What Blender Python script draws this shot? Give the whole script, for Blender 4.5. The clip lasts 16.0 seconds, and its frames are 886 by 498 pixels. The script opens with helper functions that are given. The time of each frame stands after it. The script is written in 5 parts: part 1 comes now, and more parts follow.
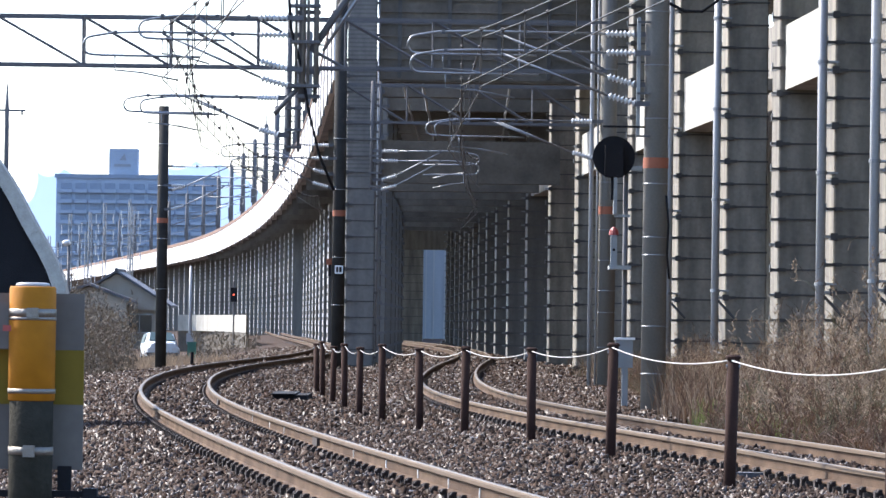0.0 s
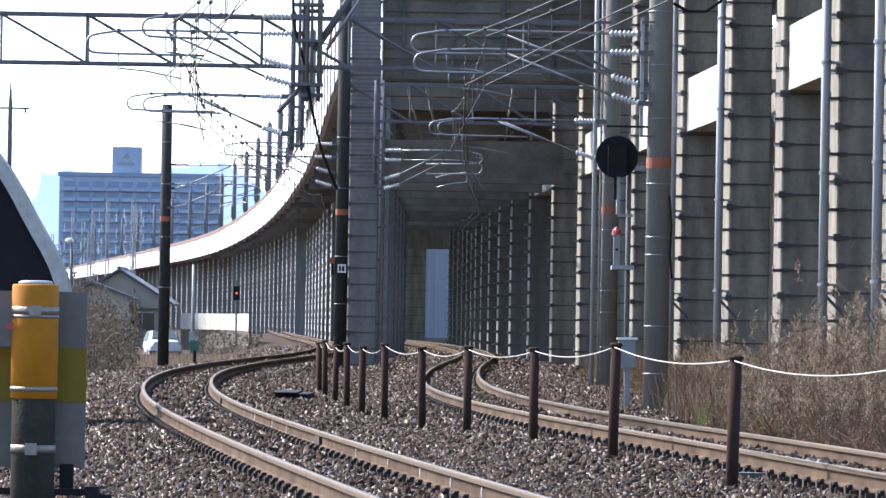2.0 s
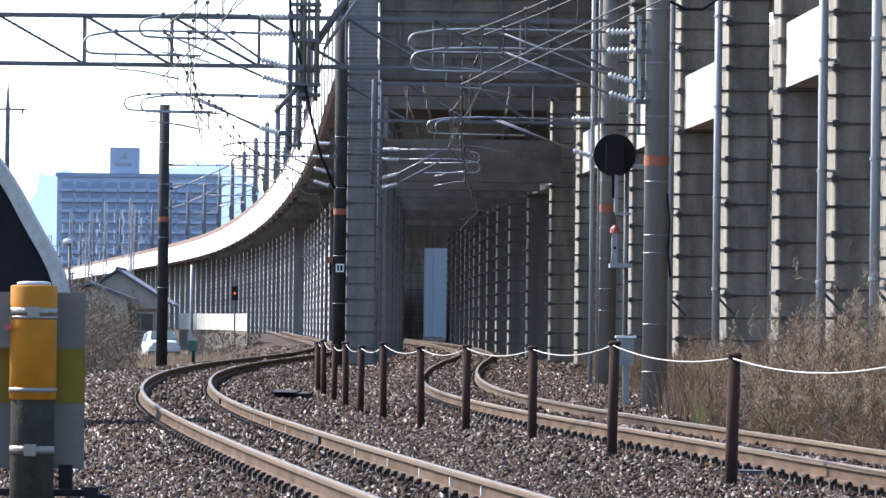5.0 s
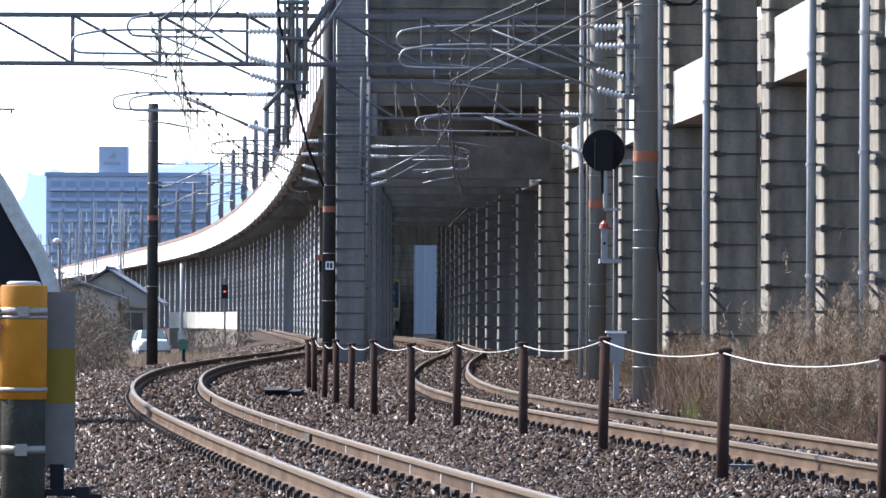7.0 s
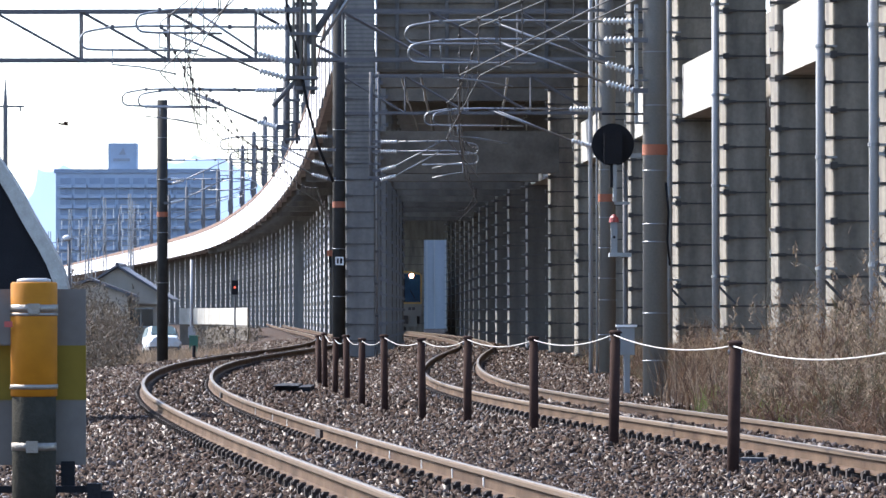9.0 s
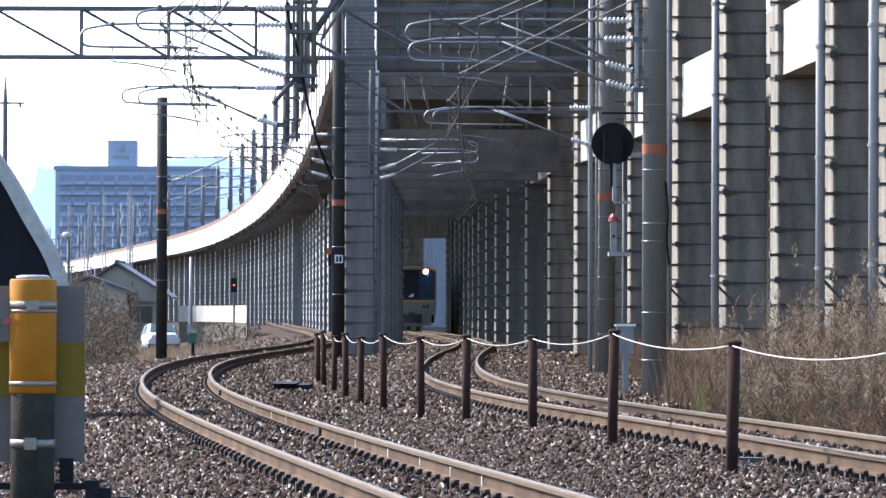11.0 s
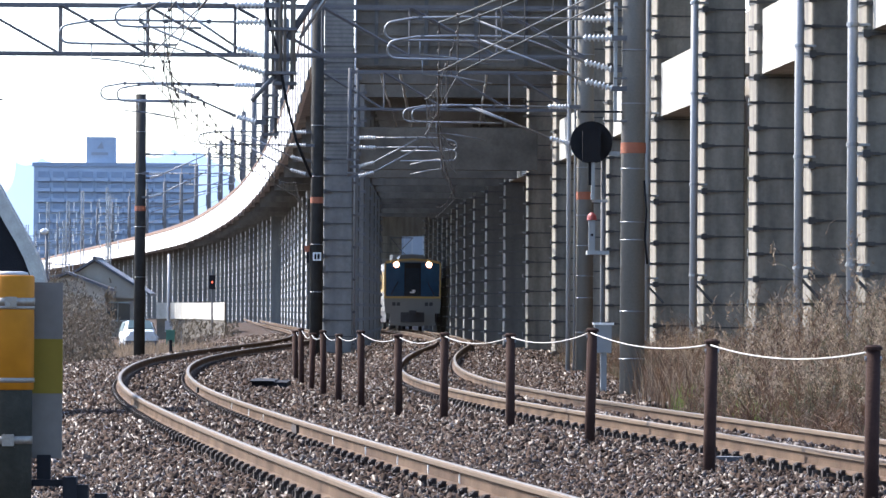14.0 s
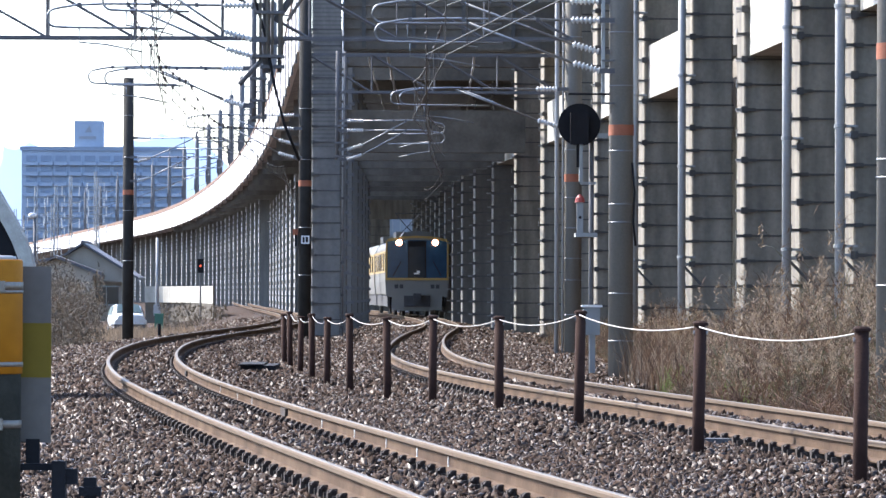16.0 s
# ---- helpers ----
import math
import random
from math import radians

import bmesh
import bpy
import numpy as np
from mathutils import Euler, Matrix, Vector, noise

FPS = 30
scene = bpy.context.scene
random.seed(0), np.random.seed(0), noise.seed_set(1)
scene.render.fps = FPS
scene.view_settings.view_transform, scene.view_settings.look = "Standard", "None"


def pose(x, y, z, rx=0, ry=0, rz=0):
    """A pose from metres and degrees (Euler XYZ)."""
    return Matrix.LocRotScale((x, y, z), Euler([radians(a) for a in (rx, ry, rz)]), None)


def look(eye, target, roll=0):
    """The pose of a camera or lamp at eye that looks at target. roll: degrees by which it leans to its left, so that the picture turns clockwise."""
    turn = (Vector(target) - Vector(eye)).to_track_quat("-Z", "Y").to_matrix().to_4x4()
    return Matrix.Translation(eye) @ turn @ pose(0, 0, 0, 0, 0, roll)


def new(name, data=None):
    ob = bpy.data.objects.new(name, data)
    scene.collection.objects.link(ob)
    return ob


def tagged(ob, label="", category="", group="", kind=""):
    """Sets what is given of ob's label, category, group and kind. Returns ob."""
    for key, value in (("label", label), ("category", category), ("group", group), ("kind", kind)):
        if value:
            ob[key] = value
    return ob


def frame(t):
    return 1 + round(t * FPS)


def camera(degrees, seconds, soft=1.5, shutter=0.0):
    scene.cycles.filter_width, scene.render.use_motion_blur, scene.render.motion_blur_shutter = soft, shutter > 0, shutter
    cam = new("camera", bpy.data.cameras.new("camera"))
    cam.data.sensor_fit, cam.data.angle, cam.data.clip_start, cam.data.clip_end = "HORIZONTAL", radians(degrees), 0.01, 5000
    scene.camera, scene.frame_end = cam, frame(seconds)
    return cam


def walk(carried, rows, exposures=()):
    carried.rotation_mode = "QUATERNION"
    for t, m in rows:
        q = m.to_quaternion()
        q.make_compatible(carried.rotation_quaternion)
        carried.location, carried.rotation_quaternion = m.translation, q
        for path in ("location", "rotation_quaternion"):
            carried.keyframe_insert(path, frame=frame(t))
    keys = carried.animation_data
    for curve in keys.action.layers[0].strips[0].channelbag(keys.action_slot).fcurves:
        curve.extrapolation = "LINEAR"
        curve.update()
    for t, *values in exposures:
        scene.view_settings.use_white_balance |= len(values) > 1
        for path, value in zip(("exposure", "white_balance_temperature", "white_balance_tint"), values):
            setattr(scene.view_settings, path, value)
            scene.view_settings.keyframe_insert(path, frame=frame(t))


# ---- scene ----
# ---- camera: a long lens on a tripod, panned by hand ----
cam = camera(10.792, 16.0)
EYE = 1.11  # above the rail heads, which lie at z = 0
ROWS = [  # seconds, yaw, pitch, roll
    (0.0, 0.0000, 0.9042, -0.750),
    (0.5, 0.0202, 0.8878, -0.830),
    (1.0, 0.0472, 0.9052, -0.942),
    (1.5, 0.0947, 0.8737, -0.962),
    (2.0, 0.0322, 0.8948, -0.940),
    (2.5, 0.0327, 0.8696, -1.060),
    (3.0, 0.0789, 0.8665, -1.077),
    (3.5, 0.1134, 0.8814, -0.933),
    (4.0, 0.0754, 0.8907, -0.918),
    (6.5, -0.0757, 0.8520, -0.234),
    (7.0, -0.1068, 0.8442, -0.245),
    (7.5, -0.1290, 0.9076, -0.221),
    (8.0, -0.0581, 0.9081, -0.128),
    (8.5, -0.0229, 0.8566, -0.025),
    (9.0, 0.0172, 0.7801, 0.078),
    (11.5, -0.0221, 0.7496, -0.227),
    (12.0, -0.0659, 0.6935, -0.286),
    (12.5, -0.0765, 0.7335, -0.458),
    (13.0, -0.1827, 0.6927, -0.502),
    (13.5, -0.2563, 0.7237, -0.377),
    (14.0, -0.2620, 0.7382, -0.381),
    (14.5, -0.3826, 0.6225, -0.227),
    (15.0, -0.4444, 0.5991, -0.329),
    (15.5, -0.4349, 0.5877, -0.276),
    (16.0, -0.4030, 0.5284, -0.191),
]
walk(cam, [(t, pose(0, 0, EYE, 90 + pitch, roll, yaw)) for t, yaw, pitch, roll in ROWS], exposures=[(0.0, 1.68, 5850, 14), (9.0, 1.7, 5850, 14), (15.0, 1.84, 5850, 14), (16.0, 1.86, 5850, 14)])

# ---- world and sun ----
SUN_ELEV, SUN_AZ = 43.0, -56.0  # azimuth clockwise from +y
world = bpy.data.worlds.new("sky")
scene.world = world
world.use_nodes = True
wn = world.node_tree.nodes
sky = wn.new("ShaderNodeTexSky")
sky.sky_type = "NISHITA"
sky.sun_disc = False
sky.sun_elevation, sky.sun_rotation = radians(SUN_ELEV), radians(SUN_AZ)
sky.dust_density, sky.air_density, sky.ozone_density = 1.4, 1.0, 1.5
wn["Background"].inputs["Strength"].default_value = 0.15
world.node_tree.links.new(sky.outputs[0], wn["Background"].inputs["Color"])
sun = new("sun", bpy.data.lights.new("sun", "SUN"))
sun.data.energy, sun.data.angle, sun.data.color = 3.6, radians(0.5), (1.0, 0.9, 0.74)
_s = Vector((math.sin(radians(SUN_AZ)) * math.cos(radians(SUN_ELEV)), math.cos(radians(SUN_AZ)) * math.cos(radians(SUN_ELEV)), math.sin(radians(SUN_ELEV))))
sun.matrix_world = look(_s * 50, (0, 0, 0))

# ---- materials ----


def mat(name, col, rough=0.7, metal=0.0, var=0.25, scale=3.0, fine=40.0, bump=0.3, col2=None, island=0.0, objvar=0.0, spec=0.5, streak=False, emit=0.0, trans=0.0):
    m = bpy.data.materials.new(name)
    m.use_nodes = True
    n, l = m.node_tree.nodes, m.node_tree.links
    b = n["Principled BSDF"]
    tc = n.new("ShaderNodeTexCoord")
    mp = n.new("ShaderNodeMapping")
    l.new(tc.outputs["Object"], mp.inputs["Vector"])
    if streak:
        mp.inputs["Scale"].default_value = (1.0, 1.0, 0.16)
    n1 = n.new("ShaderNodeTexNoise")
    n1.inputs["Scale"].default_value, n1.inputs["Detail"].default_value = scale, 5.0
    l.new(mp.outputs[0], n1.inputs["Vector"])
    n2 = n.new("ShaderNodeTexNoise")
    n2.inputs["Scale"].default_value, n2.inputs["Detail"].default_value = fine, 3.0
    l.new(tc.outputs["Object"], n2.inputs["Vector"])
    ramp = n.new("ShaderNodeValToRGB")
    c2 = col2 or tuple(c * (1 - var) for c in col)
    ramp.color_ramp.elements[0].position, ramp.color_ramp.elements[1].position = 0.3, 0.7
    ramp.color_ramp.elements[0].color, ramp.color_ramp.elements[1].color = (*c2, 1), (*col, 1)
    l.new(n1.outputs["Fac"], ramp.inputs["Fac"])
    out = ramp.outputs["Color"]
    mul = n.new("ShaderNodeMath")
    mul.operation = "MULTIPLY_ADD"
    mul.inputs[1].default_value, mul.inputs[2].default_value = 0.6 * var * 2, 1 - 0.6 * var
    l.new(n2.outputs["Fac"], mul.inputs[0])
    val = mul.outputs[0]
    for amount, node, sock in ((island, "ShaderNodeNewGeometry", "Random Per Island"), (objvar, "ShaderNodeObjectInfo", "Random")):
        if amount:
            g = n.new(node)
            ma = n.new("ShaderNodeMath")
            ma.operation = "MULTIPLY_ADD"
            ma.inputs[1].default_value, ma.inputs[2].default_value = 2 * amount, 1 - amount
            l.new(g.outputs[sock], ma.inputs[0])
            mm = n.new("ShaderNodeMath")
            mm.operation = "MULTIPLY"
            l.new(val, mm.inputs[0])
            l.new(ma.outputs[0], mm.inputs[1])
            val = mm.outputs[0]
    hsv = n.new("ShaderNodeHueSaturation")
    l.new(out, hsv.inputs["Color"])
    l.new(val, hsv.inputs["Value"])
    l.new(hsv.outputs[0], b.inputs["Base Color"])
    b.inputs["Roughness"].default_value, b.inputs["Metallic"].default_value = rough, metal
    b.inputs["Specular IOR Level"].default_value = spec
    if bump:
        bp = n.new("ShaderNodeBump")
        bp.inputs["Strength"].default_value, bp.inputs["Distance"].default_value = bump, 0.02
        l.new(n2.outputs["Fac"], bp.inputs["Height"])
        l.new(bp.outputs[0], b.inputs["Normal"])
    if trans:
        tr = n.new("ShaderNodeBsdfTranslucent")
        mx = n.new("ShaderNodeMixShader")
        mx.inputs[0].default_value = trans
        l.new(hsv.outputs[0], tr.inputs["Color"])
        l.new(b.outputs[0], mx.inputs[1])
        l.new(tr.outputs[0], mx.inputs[2])
        l.new(mx.outputs[0], n["Material Output"].inputs["Surface"])
    if emit:
        b.inputs["Emission Color"].default_value, b.inputs["Emission Strength"].default_value = (*col, 1), emit
    return m


M_EARTH = mat("ballast_earth", (0.055, 0.036, 0.025), 0.9, var=0.5, scale=1.2, fine=25, bump=0.8, col2=(0.04, 0.028, 0.022), spec=0.1)
M_STONE = mat("ballast_stone", (0.046, 0.03, 0.022), 0.8, var=0.3, scale=6, fine=60, bump=0.4, island=0.6, col2=(0.034, 0.02, 0.013), spec=0.15)
M_STONE2 = mat("pale_glinting_stone", (0.085, 0.064, 0.05), 0.48, var=0.3, scale=6, fine=60, bump=0.3, island=0.6, col2=(0.04, 0.027, 0.02), spec=0.32)
M_RAILSIDE = mat("worn_rail_head_side", (0.115, 0.082, 0.054), 0.8, 0.0, var=0.2, scale=2, fine=50, bump=0.1, spec=0.2)
M_RAILTOP = mat("polished_rail_head", (0.17, 0.145, 0.115), 0.6, 1.0, var=0.1, scale=2, fine=90, bump=0.05)
M_RAIL = mat("rusty_rail_web", (0.115, 0.078, 0.05), 0.85, var=0.4, scale=1.5, fine=30, bump=0.2, col2=(0.05, 0.03, 0.019), spec=0.12)
M_SLEEPER = mat("rust_stained_concrete_sleeper", (0.055, 0.042, 0.034), 0.85, var=0.3, scale=4, objvar=0.15)
M_CLIP = mat("dark_rusted_clip", (0.036, 0.026, 0.021), 0.85, 0.0, var=0.3)
M_CONC = mat("weathered_concrete", (0.248, 0.223, 0.178), 0.88, var=0.4, scale=2.6, fine=12, bump=0.3, streak=True, col2=(0.105, 0.097, 0.08), objvar=0.14)
# Paled copy of the concrete, put under the deck to lift its dim underside
M_DECK = mat("shade_lifted_concrete", (0.38, 0.385, 0.39), 0.9, var=0.3, scale=0.6, fine=8, bump=0.25, col2=(0.22, 0.22, 0.22))
M_CONCW = mat("pale_new_concrete", (0.42, 0.4, 0.35), 0.85, var=0.35, scale=2.2, fine=9, bump=0.2, streak=True, col2=(0.27, 0.26, 0.22))
# Darker copy of the streaked concrete, with the shade under the deck painted in
M_SHADEGREY = mat("grey_shaded_concrete", (0.165, 0.158, 0.145), 0.9, var=0.35, scale=2.0, fine=10, bump=0.3, streak=True, col2=(0.105, 0.103, 0.097), objvar=0.2)
# Pale colour for the sunlit slivers on the far columns
M_SUNSTRIP = mat("sunlit_edge_strip", (0.4, 0.41, 0.43), 0.6, var=0.4, scale=4, fine=20, bump=0.05)
M_PARAPET = mat("white_parapet_concrete", (0.74, 0.74, 0.74), 0.8, var=0.12, scale=0.5, fine=8, bump=0.1, streak=True)
M_HOOP = mat("dark_steel_strap", (0.075, 0.072, 0.068), 0.6, 0.3, var=0.2)
M_PIPE = mat("grey_drain_pipe", (0.33, 0.335, 0.335), 0.55, var=0.2, scale=0.7, fine=20, bump=0.05, streak=True)
M_POLE = mat("spun_concrete_pole", (0.185, 0.175, 0.152), 0.85, var=0.3, scale=1.0, fine=30, bump=0.2, streak=True)
M_POLEDARK = mat("dark_painted_pole", (0.04, 0.039, 0.036), 0.85, var=0.35, scale=3.0, spec=0.15)
M_GALV = mat("galvanised_steel", (0.27, 0.28, 0.29), 0.45, 0.7, var=0.2, scale=3, fine=40, bump=0.05)
M_STEEL = mat("grey_painted_steel", (0.12, 0.12, 0.125), 0.7, 0.0, var=0.2, spec=0.3)
M_INSUL = mat("white_porcelain", (0.55, 0.55, 0.53), 0.25, var=0.08, bump=0)
M_WIRE = mat("weathered_copper_wire", (0.05, 0.045, 0.042), 0.5, 0.3, var=0.2, bump=0)
M_POST = mat("rust_brown_post", (0.036, 0.018, 0.013), 0.9, var=0.35, scale=6, fine=50, spec=0.15)
M_ROPE = mat("white_rope", (0.42, 0.4, 0.37), 0.85, var=0.25, scale=10)
M_YELLOW = mat("orange_yellow_sleeve", (0.34, 0.135, 0.008), 0.7, var=0.2, scale=7, fine=20, bump=0.03, spec=0.15)
M_PANEL = mat("grey_enamel_panel", (0.145, 0.13, 0.115), 0.7, var=0.2, scale=4, fine=20, bump=0.03, spec=0.12)
M_PANELY = mat("faded_yellow_band", (0.165, 0.12, 0.018), 0.7, var=0.15, scale=4, fine=20, bump=0.03, spec=0.12)
M_STRAP = mat("stainless_strap", (0.22, 0.2, 0.17), 0.5, 0.6, var=0.1)
M_DARK = mat("black_enamel", (0.012, 0.012, 0.014), 0.8, var=0.2, spec=0.2)
M_GREEND = mat("dark_girder_steel", (0.016, 0.016, 0.018), 0.85, var=0.3, scale=2, spec=0.1)
M_FLANGE = mat("grey_girder_flange", (0.4, 0.39, 0.35), 0.6, var=0.25, scale=9)
M_ORANGE = mat("orange_band", (0.3, 0.1, 0.05), 0.8, var=0.2)
M_RED = mat("red_cap", (0.3, 0.045, 0.035), 0.5, var=0.1)
M_WHITE = mat("white_paint", (0.78, 0.78, 0.76), 0.5, var=0.1)
M_CABINET = mat("pale_grey_cabinet", (0.24, 0.25, 0.255), 0.6, var=0.15)
M_OLIVE = mat("faded_green_grass", (0.1, 0.092, 0.05), 0.85, var=0.3, scale=2, bump=0, island=0.5, trans=0.2)
M_DRY = mat("dry_grass", (0.16, 0.098, 0.056), 0.85, var=0.3, scale=2, bump=0, island=0.5, col2=(0.06, 0.036, 0.025), trans=0.2)
M_PLUME = mat("dry_seed_plume", (0.3, 0.225, 0.15), 0.9, var=0.3, scale=2, bump=0, island=0.4, trans=0.2)
M_GREEN = mat("green_weed", (0.15, 0.19, 0.045), 0.7, var=0.3, bump=0, island=0.4, trans=0.2)
M_VINE = mat("dry_vine_leaf", (0.11, 0.09, 0.065), 0.85, var=0.3, bump=0, island=0.5, trans=0.2)
# Apartment block: the blue of distance haze mixed into wall and window colours
M_BLDG = mat("hazed_facade", (0.31, 0.37, 0.46), 0.8, var=0.15, scale=0.1, fine=1.0, bump=0)
M_BLDGD = mat("hazed_window_band", (0.21, 0.26, 0.34), 0.5, var=0.2, scale=0.2, fine=1, bump=0)
# Hills: distance haze put into the pale blue, with a faint glow added
M_HILL = mat("hazed_glowing_hill", (0.48, 0.57, 0.69), 1.0, var=0.1, scale=0.004, fine=0.02, bump=0, emit=0.3)
M_ROOF = mat("dark_roof_tiles", (0.09, 0.09, 0.1), 0.6, var=0.3, scale=3)
M_STUCCO = mat("beige_stucco", (0.36, 0.32, 0.26), 0.9, var=0.2, scale=1, fine=10, streak=True)
M_GLASSD = mat("dark_window_glass", (0.02, 0.028, 0.04), 0.08, var=0.2, bump=0)
M_CARBODY = mat("silver_car_paint", (0.5, 0.53, 0.55), 0.35, 0.1, var=0.05, bump=0)
M_TYRE = mat("tyre_rubber", (0.02, 0.02, 0.02), 0.85, var=0.1)
M_TRAIN = mat("ivory_train_panel", (0.215, 0.21, 0.198), 0.5, 0.1, var=0.1, scale=1.5, bump=0)
M_TRAINS = mat("brushed_stainless_side", (0.18, 0.18, 0.178), 0.5, 0.5, var=0.1, scale=1.5, bump=0)
M_GOLD = mat("gold_band", (0.46, 0.31, 0.1), 0.35, 0.2, var=0.1, bump=0)
M_BLUEGLASS = mat("tinted_windscreen", (0.02, 0.06, 0.12), 0.1, var=0.2, bump=0)
M_LAMP = mat("lit_headlamp", (1.0, 0.72, 0.5), 0.3, var=0, bump=0, emit=60.0)
# Warm emission for the lens halo round each headlight
M_HALO = mat("headlamp_halo", (1.0, 0.42, 0.22), 0.3, var=0, bump=0, emit=1.6)
M_REDLAMP = mat("lit_red_signal", (1.0, 0.12, 0.05), 0.3, var=0, bump=0, emit=0.4)
M_UNDER = mat("underframe_grey", (0.07, 0.07, 0.075), 0.7, 0.2, var=0.3)
# Dark brown concrete holding the shade of the structure overhead in its colour
M_SHADEBROWN = mat("brown_shaded_concrete", (0.15, 0.134, 0.11), 0.92, var=0.4, scale=1.2, fine=9, bump=0.3, col2=(0.085, 0.077, 0.065), spec=0.2)
M_STALK = mat("dead_brown_stalk", (0.11, 0.062, 0.036), 0.9, var=0.3, scale=2, bump=0, island=0.5, col2=(0.05, 0.03, 0.022), trans=0.2)
M_GREENBOX = mat("green_painted_metal", (0.07, 0.2, 0.13), 0.6, var=0.2)
M_POSTPAINT = mat("dark_green_grey_post_paint", (0.036, 0.034, 0.026), 0.9, var=0.4, scale=8, spec=0.08)
# Car glass: reflected teal put into the colour, kept dull against sky glare
M_CARGLASS = mat("dull_teal_car_glass", (0.03, 0.06, 0.065), 0.5, var=0.2, bump=0, spec=0.2)
M_SIGNGREEN = mat("lit_green_signal", (0.45, 0.9, 0.2), 0.3, var=0, bump=0, emit=1.2)
M_RUSTRAIL = mat("rust_brown_trough", (0.18, 0.11, 0.075), 0.85, var=0.3, scale=1)
# Far wall and rooftop sign: haze painted as a pale blue-grey
M_PALE = mat("hazed_pale_blue", (0.26, 0.28, 0.31), 0.7, var=0.15, scale=0.3, fine=3, bump=0.05, streak=True)


# ---- mesh tools ----
class Geo:
    """Collects vertices and faces for one mesh."""

    def __init__(self):
        self.v, self.f = [], []

    def add(self, vs, fs):
        k = len(self.v)
        self.v += [tuple(p) for p in vs]
        self.f += [tuple(k + i for i in q) for q in fs]
        return self

    def box(self, x0, x1, y0, y1, z0, z1, m=None):
        vs = [Vector(p) for p in ((x0, y0, z0), (x1, y0, z0), (x1, y1, z0), (x0, y1, z0), (x0, y0, z1), (x1, y0, z1), (x1, y1, z1), (x0, y1, z1))]
        if m is not None:
            vs = [m @ p for p in vs]
        return self.add(vs, [(3, 2, 1, 0), (4, 5, 6, 7), (0, 1, 5, 4), (1, 2, 6, 5), (2, 3, 7, 6), (3, 0, 4, 7)])

    def tube(self, pts, r, n=6, caps=True):
        """A round tube along points; r a number or one for each point."""
        pts = [Vector(p) for p in pts]
        rs = r if isinstance(r, (list, tuple)) else [r] * len(pts)
        vs, fs = [], []
        for i, p in enumerate(pts):
            d = (pts[min(i + 1, len(pts) - 1)] - pts[max(i - 1, 0)]).normalized()
            a = d.cross(Vector((0, 0, 1)) if abs(d.z) < 0.95 else Vector((0, 1, 0))).normalized()
            b = d.cross(a)
            vs += [p + (a * math.cos(2 * math.pi * k / n) + b * math.sin(2 * math.pi * k / n)) * rs[i] for k in range(n)]
        for i in range(len(pts) - 1):
            for k in range(n):
                q = (k + 1) % n
                fs.append((i * n + k, i * n + q, (i + 1) * n + q, (i + 1) * n + k))
        if caps:
            fs.append(tuple(range(n)))
            fs.append(tuple(reversed(range((len(pts) - 1) * n, len(pts) * n))))
        return self.add(vs, fs)

    def sweep(self, frames, prof, closed=True):
        """A profile of (across, up) points carried along frames (x, y, z, cross x, cross y)."""
        vs, fs, n = [], [], len(prof)
        for x, y, z, cx, cy in frames:
            vs += [(x + cx * a, y + cy * a, z + u) for a, u in prof]
        for i in range(len(frames) - 1):
            for k in range(n if closed else n - 1):
                q = (k + 1) % n
                fs.append((i * n + k, (i + 1) * n + k, (i + 1) * n + q, i * n + q))
        if closed:
            fs.append(tuple(range(n)))
            fs.append(tuple(reversed(range((len(frames) - 1) * n, len(frames) * n))))
        return self.add(vs, fs)

    def mesh(self, name, material, smooth=False):
        me = bpy.data.meshes.new(name)
        me.from_pydata(self.v, [], self.f)
        bm = bmesh.new()
        bm.from_mesh(me)
        if len(bm.faces) < 60000:
            bmesh.ops.recalc_face_normals(bm, faces=bm.faces)
        bm.to_mesh(me)
        bm.free()
        me.materials.append(material)
        if smooth:
            me.shade_smooth()
        return me


def thing(name, label, category, group="", kind="", m=None, geo=None, material=None, smooth=False):
    ob = new(name, geo.mesh(name, material, smooth) if geo else None)
    if m is not None:
        ob.matrix_world = m
    return tagged(ob, label, category, group, kind)


def part(name, geo, material, parent, label="", smooth=False, kind="", m=None):
    """Links a Geo (or a mesh) as one mesh object under a thing or part, in that parent's space."""
    ob = new(name, geo if isinstance(geo, bpy.types.Mesh) else geo.mesh(name, material, smooth))
    ob.parent = parent
    if m is not None:
        ob.matrix_basis = m
    return tagged(ob, label, kind=kind)


def spline(points):
    """A natural cubic through (y, x) points: returns x(y)."""
    ys, xs = np.array([p[0] for p in points], float), np.array([p[1] for p in points], float)
    n, h = len(ys), np.diff(ys)
    A, r = np.eye(n), np.zeros(n)
    for i in range(1, n - 1):
        A[i, i - 1], A[i, i], A[i, i + 1] = h[i - 1], 2 * (h[i - 1] + h[i]), h[i]
        r[i] = 6 * ((xs[i + 1] - xs[i]) / h[i] - (xs[i] - xs[i - 1]) / h[i - 1])
    M = np.linalg.solve(A, r)

    def at(y):
        i = int(np.clip(np.searchsorted(ys, y) - 1, 0, n - 2))
        a, b = ys[i + 1] - y, y - ys[i]
        if y < ys[0] or y > ys[-1]:
            j = 0 if y < ys[0] else n - 1
            e = 1e-3 if j == 0 else -1e-3
            s = (at(ys[j] + e) - xs[j]) / e
            return xs[j] + s * (y - ys[j])
        return float(M[i] * a**3 / (6 * h[i]) + M[i + 1] * b**3 / (6 * h[i]) + (xs[i] / h[i] - M[i] * h[i] / 6) * a + (xs[i + 1] / h[i] - M[i + 1] * h[i] / 6) * b)

    return at


